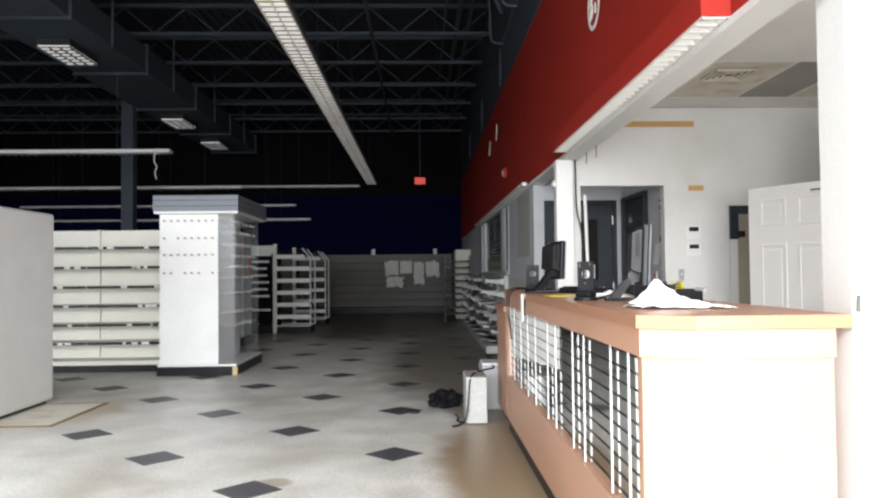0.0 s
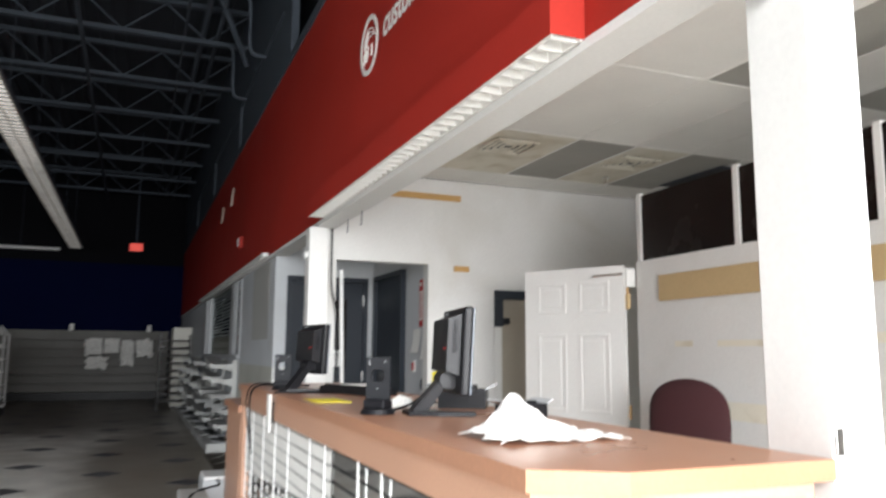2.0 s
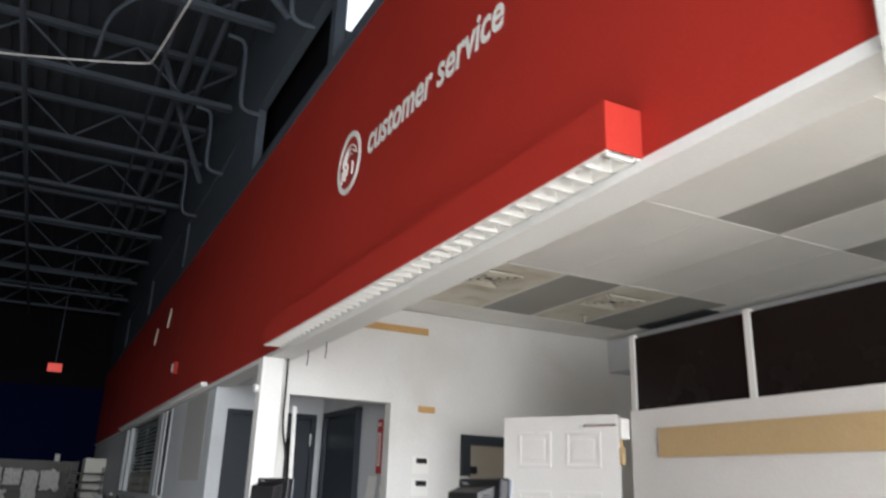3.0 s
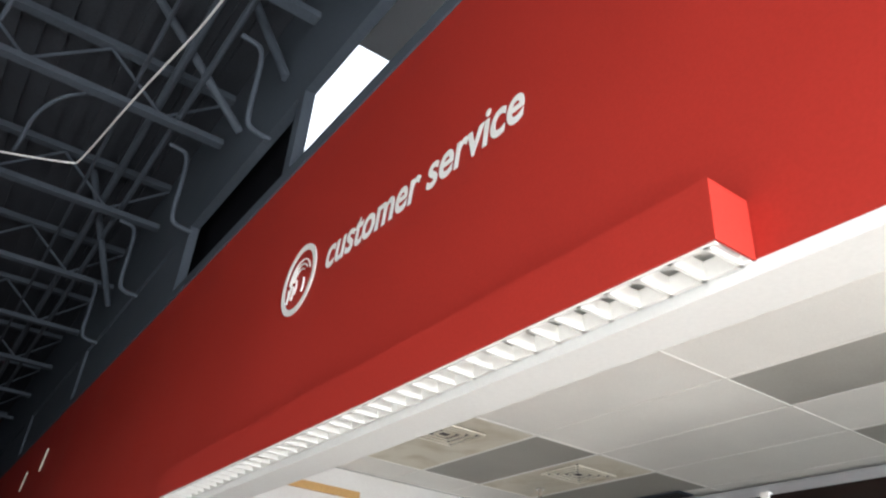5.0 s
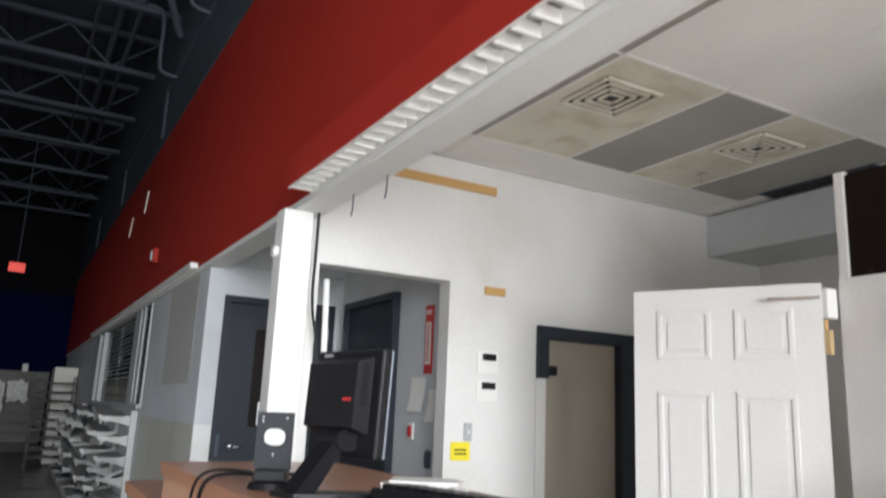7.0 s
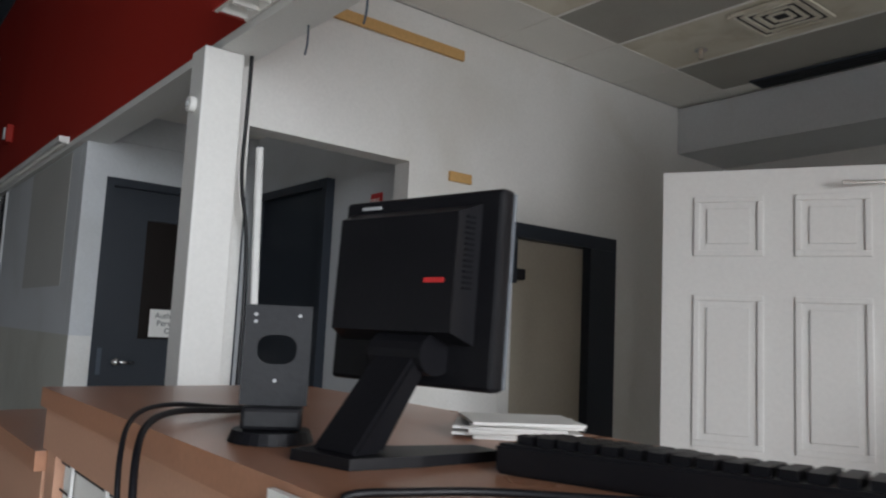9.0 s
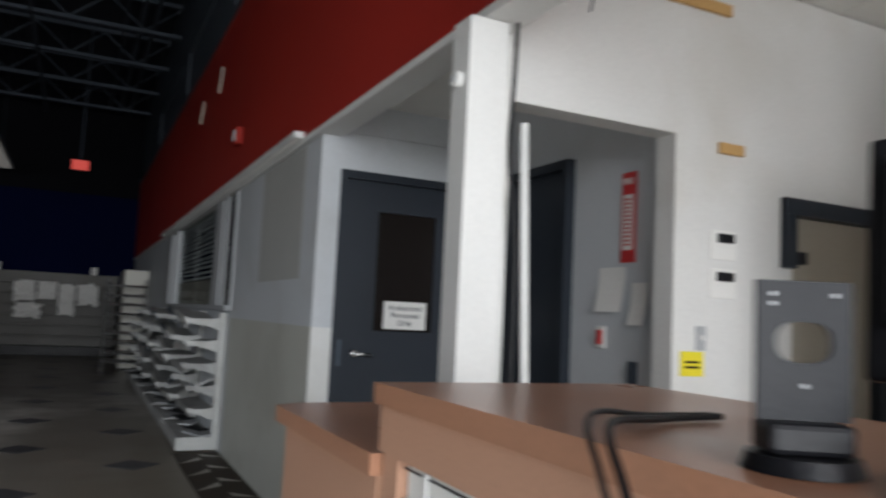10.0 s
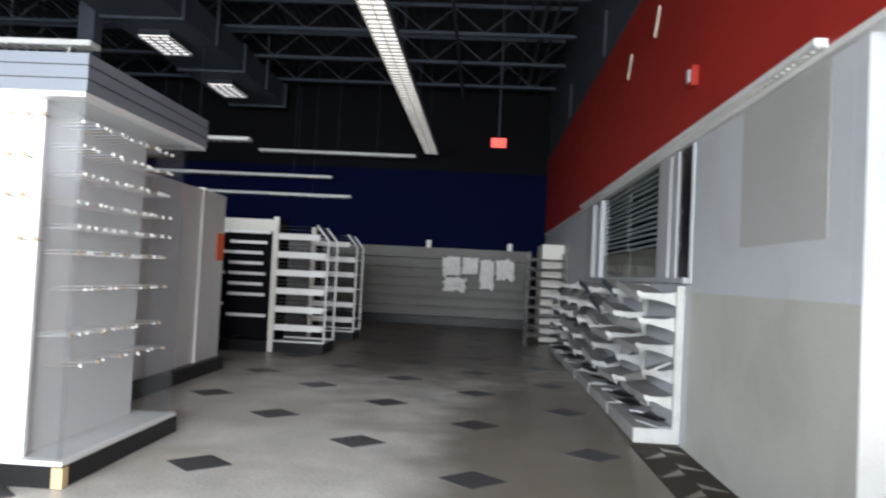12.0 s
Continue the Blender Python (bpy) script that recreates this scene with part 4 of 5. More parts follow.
g = bmesh.ops.extrude_face_region(emb, geom=list(emb.faces))
bmesh.ops.translate(emb, verts=[v for v in g["geom"] if isinstance(v, bmesh.types.BMVert)], vec=(0.005, 0, 0))
bmesh.ops.recalc_face_normals(emb, faces=emb.faces)
part("emblem_ring", emb, M_PAPER, fascia, "white oval emblem ring")

# ---- fittings of the service room ----
solid("plywood_strip", one(1.86, 2.70, WY - 0.02, WY - 0.002, 2.735, 2.79, bevel=0.003), M_TAN, "raw plywood strip nailed to the white wall", "wood strip", "plywood strips")
solid("plywood_strip", one(2.64, 2.785, WY - 0.02, WY - 0.002, 2.10, 2.15, bevel=0.003), M_TAN, "short raw plywood strip on the white wall", "wood strip", "plywood strips")
# boarded doorway with dark metal frame
bd = thing("door_4", (3.45, WY, 0), "beige door in a dark grey steel frame", "door", kind="structure")
f = bm_new()
box(f, 3.045, 3.955, WY - 0.03, WY + 0.1, 1.87, 1.948)
box(f, 3.045, 3.12, WY - 0.031, WY + 0.099, 1.62, 1.869)
box(f, 3.72, 3.955, WY - 0.03, WY + 0.1, 0, 1.869)
part("frame", f, M_DOOR, bd)
part("leaf", one(3.122, 3.718, WY + 0.03, WY + 0.07, 0.01, 1.868), M_BROWN, bd)
part("jamb_strip", one(3.045, 3.12, WY + 0.0, WY + 0.08, 0, 1.619), M_WHITE, bd)
part("closer", one(3.11, 3.19, WY - 0.03, WY + 0.025, 1.64, 1.70, bevel=0.008), M_BLACK, bd, "broken black door closer")
# wall stations, switch, label, notices
for z0, z1 in ((1.70, 1.74), (1.53, 1.57)):
    k = thing("wall_station", (2.68, WY, z0), "small white wall station with a black slot", "wall station", "wall stations")
    part("plate", one(2.60, 2.75, WY - 0.008, WY - 0.002, z0 - 0.075, z1 + 0.015, bevel=0.002), M_PAPER, k)
    part("slot", one(2.635, 2.725, WY - 0.028, WY - 0.0085, z0, z1, bevel=0.004), M_BLACK, k)
sw = thing("light_switch", (2.55, WY, 1.22), "grey metal switch plate on the white wall", "switch")
part("plate", one(2.525, 2.578, WY - 0.01, WY - 0.002, 1.225, 1.33, bevel=0.002), M_FRAME, sw)
part("toggle", one(2.546, 2.557, WY - 0.02, WY - 0.0105, 1.27, 1.29), M_PAPER, sw)
yl = thing("yellow_notice", (2.5, WY, 1.12), "small yellow notice taped to the wall", "notice")
part("card", one(2.44, 2.57, WY - 0.006, WY - 0.002, 1.115, 1.22), M_YELLOW, yl)
for k in range(2):
    part("print_bar", one(2.465, 2.545, WY - 0.0075, WY - 0.0065, 1.17 - k * 0.022, 1.18 - k * 0.022), M_BLACK, yl)
fs = thing("fire_sign", (2.497, 7.2, 1.62), "tall white and red fire extinguisher sign", "sign")
part("plate", one(2.490, 2.498, 7.155, 7.255, 1.62, 2.06), M_REDSIGN, fs)
part("centre", one(2.487, 2.4895, 7.172, 7.238, 1.68, 1.95), M_PAPER, fs)
lettering("FIRE", 0.045, (2.4885, 7.25, 2.0), (90, 0, -90), M_PAPER, fs)
for k in range(12):
    part("print_bar", one(2.4845, 2.4865, 7.19, 7.22, 1.70 + k * 0.02, 1.711 + k * 0.02), M_REDSIGN, fs)
for y0, y1, z0, z1, lab in ((7.22, 7.42, 1.38, 1.60, "white paper notice curling off the wall"), (7.06, 7.17, 1.32, 1.52, "white printed notice on the alcove wall")):
    k = thing("paper_notice", (2.497, y0, z0), lab, "notice", "alcove notices")
    p = bm_new()
    n = 6
    for i in range(n):
        za, zb = z0 + (z1 - z0) * i / n, z0 + (z1 - z0) * (i + 1) / n
        oa, ob_ = 0.03 * (1 - i / n) ** 2, 0.03 * (1 - (i + 1) / n) ** 2
        v = [p.verts.new(q) for q in ((2.495 - oa, y0, za), (2.495 - oa, y1, za), (2.495 - ob_, y1, zb), (2.495 - ob_, y0, zb))]
        p.faces.new(v)
    bmesh.ops.remove_doubles(p, verts=p.verts, dist=1e-5)
    bmesh.ops.solidify(p, geom=list(p.faces), thickness=0.001)
    part("sheet", p, M_PAPER, k)
for y0, z0, m, lab in ((7.36, 1.20, M_REDSIGN, "small red fire alarm pull station"), (7.12, 1.04, M_STEEL, "dark switch plate in the alcove")):
    k = thing("alarm_point" if m is M_REDSIGN else "light_switch", (2.497, y0, z0), lab, "alarm" if m is M_REDSIGN else "switch")
    part("plate", one(2.485, 2.498, y0, y0 + 0.06, z0, z0 + 0.11, bevel=0.003), M_PAPER if m is M_REDSIGN else m, k)
    part("lever", one(2.473, 2.4845, y0 + 0.012, y0 + 0.048, z0 + 0.02, z0 + 0.09, bevel=0.003), m, k)
ds = thing("door_notice", (2.512, 8.0, 1.55), "pale notice stuck on the alcove door", "notice")
part("sheet", one(2.507, 2.511, 7.93, 8.02, 1.28, 1.42), M_FRAME, ds)


def tube(name, pts, r, material, parent=None, label="", category="", sides=6):
    """A smooth round cord through the points."""
    c = bpy.data.curves.new(name, "CURVE")
    c.dimensions, c.bevel_depth, c.bevel_resolution, c.resolution_u = "3D", r, 2, 8
    s = c.splines.new("NURBS")
    s.points.add(len(pts) - 1)
    for p, q in zip(s.points, pts):
        p.co = (*q, 1)
    s.use_endpoint_u, s.order_u = True, 3
    c.materials.append(material)
    ob = new(name, c)
    if parent:
        ob.parent = parent
        ob.matrix_parent_inverse = WORLD.get(parent, Matrix()).inverted()
    return tagged(ob, label, category) if label else ob


tube("hanging_cable", [(1.485, 6.63, 2.39), (1.49, 6.64, 2.2), (1.505, 6.70, 1.9), (1.56, 6.72, 1.72), (1.575, 6.73, 1.45), (1.57, 6.72, 1.2), (1.55, 6.70, 0.7), (1.5, 6.68, 0.02)], 0.008, M_BLACK, None, "thick black cable hanging beside the white post", "cable")
solid("plastic_pole", rod(bm_new(), (1.60, 6.745, 2.06), (1.635, 6.655, 0.0), 0.016, 10), M_SHELFWHITE, "long white plastic pole leaning in the alcove opening", "pole")
for y in (5.82, 6.2):
    tube("wire_hook", [(1.50, y, 2.395), (1.50, y, 2.36), (1.505, y + 0.01, 2.32), (1.50, y + 0.015, 2.29)], 0.004, M_STEEL, None, "bent wire hook hanging from the soffit", "hook")
cp = thing("column_cap", (1.33, 1.88, 2.22), "small round white sensor on the post", "sensor", "post sensors")
part("disc", rod(bm_new(), (1.31, 1.88, 2.24), (1.334, 1.88, 2.24), 0.03, 16), M_WHITE, cp)
part("lens", rod(bm_new(), (1.302, 1.88, 2.24), (1.3095, 1.88, 2.24), 0.012, 12), M_FRAME, cp)
cp2 = thing("column_cap", (1.30, 6.72, 2.15), "small round white sensor on the post", "sensor", "post sensors")
part("disc", rod(bm_new(), (1.28, 6.72, 2.17), (1.304, 6.72, 2.17), 0.03, 16), M_WHITE, cp2)
part("lens", rod(bm_new(), (1.272, 6.72, 2.17), (1.2795, 6.72, 2.17), 0.012, 12), M_FRAME, cp2)
solid("metal_clip", one(1.352, 1.374, 1.788, 1.794, 1.18, 1.235, bevel=0.002), M_CHROME, "small steel latch plate on the white post", "latch")

# stain marks on the partition
for y0, y1, z0, z1 in ((4.29, 4.45, 1.43, 1.465), (3.55, 4.08, 1.43, 1.465), (3.0, 3.5, 1.44, 1.49), (3.1, 4.1, 1.02, 1.12)):
    part("glue_mark", one(3.1375, 3.1395, y0, y1, z0, z1), M_TILESTAIN, part_wall, "brown glue mark")
arm = thing("door_closer", (3.02, 4.87, 1.9), "steel door closer bracket at the door's top", "door closer")
part("arm", rod(bm_new(), (3.045, 4.845, 1.915), (2.92, 5.0, 1.91), 0.008), M_CHROME, arm)
part("block", one(3.06, 3.13, 4.822, 4.86, 1.83, 1.955, bevel=0.006), M_WHITE, arm)
part("keeper", one(3.065, 3.09, 4.822, 4.85, 1.68, 1.78, bevel=0.004), M_TANBAND, arm, "yellowed brass keeper")

# chair behind the counter
ch = thing("office_chair", (2.75, 4.0, 0), "maroon upholstered office chair behind the counter", "chair")
bk = bm_new()
bmesh.ops.create_uvsphere(bk, u_segments=24, v_segments=16, radius=1.0, matrix=Matrix.Translation((2.86, 4.02, 1.0)) @ Matrix.Rotation(radians(25), 4, "Z") @ Matrix.Diagonal((0.06, 0.235, 0.25, 1)))
for v in bk.verts:
    d = v.co - Vector((2.86, 4.02, 1.0))
    v.co.z = 1.0 + math.copysign(min(0.25, abs(d.z) ** 0.6 * 0.25 ** 0.4), d.z)
part("backrest", bk, M_MAROON, ch, smooth=True)
part("seat", one(2.44, 2.82, 3.78, 4.24, 0.46, 0.55, bevel=0.035), M_MAROON, ch)
part("spine", rod(bm_new(), (2.84, 4.0, 0.48), (2.88, 4.02, 0.85), 0.02), M_BLACK, ch)
part("column", rod(bm_new(), (2.64, 4.0, 0.1), (2.64, 4.0, 0.46), 0.025, 12), M_BLACK, ch)
for k in range(5):
    a = k * 2 * math.pi / 5
    ft = bm_new()
    rod(ft, (2.64, 4.0, 0.1), (2.64 + 0.28 * math.cos(a), 4.0 + 0.28 * math.sin(a), 0.06), 0.02)
    bmesh.ops.create_uvsphere(ft, u_segments=8, v_segments=6, radius=0.03, matrix=Matrix.Translation((2.64 + 0.28 * math.cos(a), 4.0 + 0.28 * math.sin(a), 0.03)))
    part("foot", ft, M_BLACK, ch)


# ---- things on the counter ----
def till_monitor(a, c, drop, wide=1.0, tall=1.0):
    """Black flat till monitor on a raked foot, its back to the aisle."""
    t = thing("till_monitor", ((a[0] + c[0]) / 2, (a[1] + c[1]) / 2, CZ), "black flat till monitor on a slanted foot, seen from behind", "monitor", "till monitors")
    a, c = Vector((*a, 0)), Vector((*c, 0))
    u = (c - a).normalized()
    n = Vector((-u.y, u.x, 0))
    n = -n if n.x > 0 else n        # towards the aisle
    rake = 0.05

    def pl(bm, s0, s1, d0, d1, z0, z1, bevel):
        r = box(bm, s0, s1, d0, d1, z0, z1, bevel)
        return r

    frame_m = Matrix(((u.x, n.x, 0, a.x), (u.y, n.y, 0, a.y), (0, 0, 1, 0), (0, 0, 0, 1))) @ Matrix(((1, 0, 0, 0), (0, 1, -rake, rake * 1.42), (0, 0, 1, 0), (0, 0, 0, 1)))

    def put(bm):
        for v in bm.verts:
            v.co.x *= wide
            if v.co.z > CZ + 0.045:
                v.co.z = 1.59 - drop - (1.59 - v.co.z) * tall
        bm.transform(frame_m)
        bmesh.ops.recalc_face_normals(bm, faces=bm.faces)
        return bm

    part("casing", put(pl(bm_new(), 0, 0.387, -0.03, 0.0, 1.258, 1.59, 0.008)), M_BLACK, t)
    part("bezel", put(pl(bm_new(), 0.004, 0.383, -0.036, -0.0305, 1.262, 1.586, 0.002)), M_HEADER, t, "grey front bezel edge")
    part("screen", put(pl(bm_new(), 0.02, 0.367, -0.038, -0.0365, 1.285, 1.565, 0.0)), M_DARKGLASS, t)
    hb = pl(bm_new(), 0.03, 0.345, 0.0005, 0.045, 1.33, 1.565, 0.0)
    for v in hb.verts:
        if v.co.y > 0.02:
            v.co.x += 0.025 if v.co.x < 0.15 else -0.006
            v.co.z += 0.02 if v.co.z < 1.4 else -0.02
    part("back_housing", put(hb), M_BLACK, t)
    part("maker_mark", put(pl(bm_new(), 0.05, 0.10, 0.0005, 0.0025, 1.571, 1.577, 0.0)), M_FRAME, t, "pale maker's mark")
    part("red_mark", put(pl(bm_new(), 0.275, 0.318, 0.0455, 0.047, 1.430, 1.438, 0.0)), M_REDSIGN, t, "small red mark")
    vt = bm_new()
    for k in range(14):
        pl(vt, 0.333, 0.3435, 0.012, 0.03, 1.42 + k * 0.009, 1.424 + k * 0.009, 0.0)
    part("vent", put(vt), M_DARKWALL, t)
    hub = rod(bm_new(), (0.17, 0.02, 1.315), (0.29, 0.02, 1.315), 0.036, 18)
    part("hinge", put(hub), M_BLACK, t, smooth=False)
    nk = bm_new()
    lo, hi = [(0.165, 0.14), (0.265, 0.14), (0.265, 0.085), (0.165, 0.085)], [(0.185, 0.045), (0.28, 0.045), (0.28, 0.008), (0.185, 0.008)]
    vl = [nk.verts.new((x, y, CZ + 0.012)) for x, y in lo]
    vh = [nk.verts.new((x, y, 1.325)) for x, y in hi]
    nk.faces.new(vl[::-1])
    nk.faces.new(vh)
    for i in range(4):
        j = (i + 1) % 4
        nk.faces.new((vl[i], vl[j], vh[j], vh[i]))
    bmesh.ops.bevel(nk, geom=list(nk.edges), offset=0.006, segments=2, affect="EDGES")
    part("neck", put(nk), M_BLACK, t)
    ft = slab(bm_new(), [(0.145, 0.155), (0.275, 0.15), (0.32, 0.06), (0.36, -0.06), (0.29, -0.07), (0.22, 0.03), (0.135, 0.085)], CZ + 0.0005, CZ + 0.014)
    part("foot", put(ft), M_BLACK, t)
    return t


till_monitor((0.895, 4.879), (0.955, 4.59), 0.06, 0.764, 0.80)
till_monitor((1.08, 3.245), (1.022, 2.915), 0.055, 0.86, 0.88)


def card_stand(x, y, turn):
    """Upright slotted metal plate with an oval hole on a round foot."""
    t = thing("terminal_stand", (x, y, CZ), "dark grey card terminal bracket on a round black foot", "stand", "terminal stands")
    W2, z0, z1 = 0.0475, CZ + 0.05, CZ + 0.192
    p = bm_new()
    N = 32
    cz = (z0 + z1) / 2 + 0.008
    inner, outer = [], []
    for k in range(N):
        a = 2 * math.pi * k / N
        cx, sz = math.cos(a), math.sin(a)
        inner.append((0.028 * math.copysign(abs(cx) ** 0.7, cx), cz + 0.021 * math.copysign(abs(sz) ** 0.8, sz)))
        s = max(abs(cx) / W2, abs(sz) / ((z1 - z0) / 2))
        outer.append((cx / s, (z0 + z1) / 2 + sz / s))
    rings = {}
    for side, yy in ((0, -0.004), (1, 0.004)):
        for nm, ring in (("i", inner), ("o", outer)):
            rings[nm, side] = [p.verts.new((q[0], yy, q[1])) for q in ring]
    for k in range(N):
        j = (k + 1) % N
        p.faces.new((rings["o", 0][k], rings["o", 0][j], rings["i", 0][j], rings["i", 0][k]))
        p.faces.new((rings["o", 1][j], rings["o", 1][k], rings["i", 1][k], rings["i", 1][j]))
        p.faces.new((rings["o", 0][j], rings["o", 0][k], rings["o", 1][k], rings["o", 1][j]))
        p.faces.new((rings["i", 0][k], rings["i", 0][j], rings["i", 1][j], rings["i", 1][k]))
    m = Matrix.Translation((x, y, 0)) @ Matrix.Rotation(radians(turn), 4, "Z")

    def put(bm):
        bm.transform(m)
        bmesh.ops.recalc_face_normals(bm, faces=bm.faces)
        return bm

    part("plate", put(p), M_STEELPLATE, t)
    part("socket", put(one(-0.042, 0.042, -0.03, 0.03, CZ + 0.018, z0 - 0.0005, bevel=0.006)), M_BLACK, t)
    ft = bm_new()
    bmesh.ops.create_cone(ft, cap_ends=True, segments=28, radius1=0.06, radius2=0.054, depth=0.016, matrix=Matrix.Translation((0, 0, CZ + 0.009)))
    part("foot", put(ft), M_BLACK, t)
    for sx, sz in ((-0.032, z1 - 0.014), (-0.032, z1 - 0.024), (0.03, z1 - 0.014), (0.0, z0 + 0.035)):
        part("screw", put(rod(bm_new(), (sx, -0.007, sz), (sx, -0.0045, sz), 0.0026, 8)), M_FRAME, t)
    return t


M_STEELPLATE = mat("dark_grey_bracket", (0.02, 0.021, 0.024), 0.55, vary=0.15, scale=8, fine=100, spec=0.25)
card_stand(0.80, 4.882, -30)
card_stand(0.805, 3.15, -50)


def keyboard(x, y, turn):
    t = thing("keyboard", (x, y, CZ), "black till keyboard lying on the counter", "keyboard", "keyboards")
    m = Matrix.Translation((x, y, CZ + 0.001)) @ Matrix.Rotation(radians(turn), 4, "Z")
    bdy = bm_new()
    slab(bdy, [(-0.225, -0.085), (0.225, -0.085), (0.225, 0.085), (-0.225, 0.085)], 0.0, 0.036)
    for v in bdy.verts:
        if v.co.z > 0.01 and v.co.y < 0:
            v.co.z = 0.022
    bmesh.ops.bevel(bdy, geom=list(bdy.edges), offset=0.004, segments=2, affect="EDGES")
    bdy.transform(m)
    part("body", bdy, M_BLACK, t)
    for r in range(5):
        for k in range(16):
            if r == 0 and 4 <= k <= 8:
                continue
            kb = bm_new()
            xa, ya = -0.21 + k * 0.0265, -0.07 + r * 0.028
            za = 0.0215 + (ya + 0.085) / 0.17 * 0.014
            box(kb, xa, xa + 0.0195, ya, ya + 0.0205, za, za + 0.012)
            kb.transform(m)
            part("key", kb, M_BLACK, t)


keyboard(1.08, 4.37, 108)


def paper_pile(pts, z, h, sheets_n, lab, name="paper_stack"):
    t = thing(name, (pts[0], pts[1], z), lab, "papers", "papers on the counter")
    for k in range(sheets_n):
        s = bm_new()
        slab(s, [(-0.09, -0.07), (0.09, -0.07), (0.09, 0.07), (-0.09, 0.07)], 0, h / sheets_n * 0.9)
        s.transform(Matrix.Translation((pts[0] + random.uniform(-0.015, 0.015), pts[1] + random.uniform(-0.015, 0.015), z + 0.001 + h / sheets_n * k)) @ Matrix.Rotation(radians(pts[2] + random.uniform(-9, 9)), 4, "Z"))
        part("sheet", s, M_PAPER, t)


paper_pile((1.20, 4.79, -40), CZ, 0.03, 6, "untidy stack of white slips on the counter")


def crumpled(x, y, sx, sy, height, lab, name, material, seed, peak=0.0):
    """A crumpled sheet lying on the counter, pulled up to a peak near one end if asked."""
    b = bm_new()
    bmesh.ops.create_grid(b, x_segments=22, y_segments=16, size=1.0)
    for v in b.verts:
        u, w = v.co.x, v.co.y
        hgt = max(0.0, noise.noise(Vector((u * 2.1 + seed, w * 2.1, 0.3)))) * height * (1.15 - u * u) * 1.6 + abs(noise.noise(Vector((u * 6, w * 6, seed)))) * height * 0.25
        hgt += peak * math.exp(-6.0 * (u + 0.45) ** 2 - 3.0 * w * w)
        v.co = Vector((x + u * sx * (1 + 0.2 * noise.noise(Vector((w * 3, seed, 0)))), y + w * sy * (1 + 0.25 * noise.noise(Vector((u * 3, seed, 2)))), CZ + 0.004 + hgt))
    bmesh.ops.solidify(b, geom=list(b.faces), thickness=0.0012)
    return solid(name, b, material, lab, "plastic bag" if name == "plastic_bag" else "papers")


crumpled(0.98, 2.33, 0.18, 0.12, 0.035, "crumpled white plastic bag on the counter's end", "plastic_bag", M_PAPER, 3.0, peak=0.085)
crumpled(1.0, 3.45, 0.10, 0.09, 0.03, "loose white receipt slips beside the monitor", "receipt_slips", M_PAPER, 7.0)
solid("yellow_paper", one(0.73, 0.88, 3.75, 4.0, CZ + 0.0008, CZ + 0.003), M_YELLOW, "yellow sheet of paper lying on the counter", "paper")
def receipt_printer(x, y, turn, lab, size=1.0):
    """Till receipt printer with its grey lid and flap hanging open."""
    t = thing("receipt_printer", (x, y, CZ), lab, "printer", "receipt printers")
    m = Matrix.Translation((x, y, CZ + 0.001)) @ Matrix.Rotation(radians(turn), 4, "Z") @ Matrix.Scale(size, 4)

    def put(bm):
        bm.transform(m)
        bmesh.ops.recalc_face_normals(bm, faces=bm.faces)
        return bm

    s = bm_new()
    for q in ((-0.07, -0.058, -0.09, 0.09), (0.058, 0.07, -0.09, 0.09), (-0.058, 0.058, -0.09, -0.078), (-0.058, 0.058, 0.078, 0.09)):
        box(s, q[0], q[1], q[2], q[3], 0.0, 0.07)
    box(s, -0.058, 0.058, -0.078, 0.078, 0.0, 0.02)
    part("body", put(s), M_BLACK, t)
    part("platen", put(rod(bm_new(), (-0.056, 0.03, 0.06), (0.056, 0.03, 0.06), 0.018, 12)), M_BLACK, t)
    part("mechanism", put(one(-0.05, 0.05, -0.05, 0.02, 0.021, 0.085, bevel=0.006)), M_BLACK, t)
    for a, yy, h in ((72, 0.09, 0.05), (-65, -0.09, 0.04)):
        f = one(-0.068, 0.068, -0.004, 0.004, 0.0, h, bevel=0.002)
        f.transform(Matrix.Translation((0, yy, 0.072)) @ Matrix.Rotation(radians(-a), 4, "X"))
        part("lid", put(f), M_FRAME, t, "grey lid hanging open")
    return t


receipt_printer(1.21, 3.34, 60, "black receipt printer with its grey lid open")
receipt_printer(1.16, 2.78, 100, "black receipt printer with grey flaps open", 0.72)
tube("black_cable", [(1.1, 3.35, CZ + 0.02), (1.02, 3.3, CZ + 0.05), (0.95, 3.22, CZ + 0.02), (0.86, 3.17, CZ + 0.01)], 0.005, M_BLACK, None, "thin black printer cord on the counter", "cable")
tube("black_cable", [(1.02, 5.200, CZ + 0.008), (0.95, 5.200, CZ + 0.008), (0.86, 5.170, CZ + 0.01), (0.75, 5.120, CZ + 0.02), (0.67, 5.030, CZ + 0.014), (0.635, 4.950, CZ - 0.03), (0.625, 4.900, CZ - 0.13), (0.64, 4.870, CZ - 0.34)], 0.0055, M_BLACK, None, "black cable looping over the counter's edge", "cable")
tube("black_cable", [(1.02, 5.220, CZ + 0.008), (0.95, 5.225, CZ + 0.008), (0.86, 5.200, CZ + 0.012), (0.75, 5.150, CZ + 0.028), (0.66, 5.060, CZ + 0.025), (0.62, 4.970, CZ - 0.02), (0.612, 4.920, CZ - 0.13), (0.64, 4.900, CZ - 0.3)], 0.004, M_BLACK, None, "black cable looping over the counter's edge", "cable")
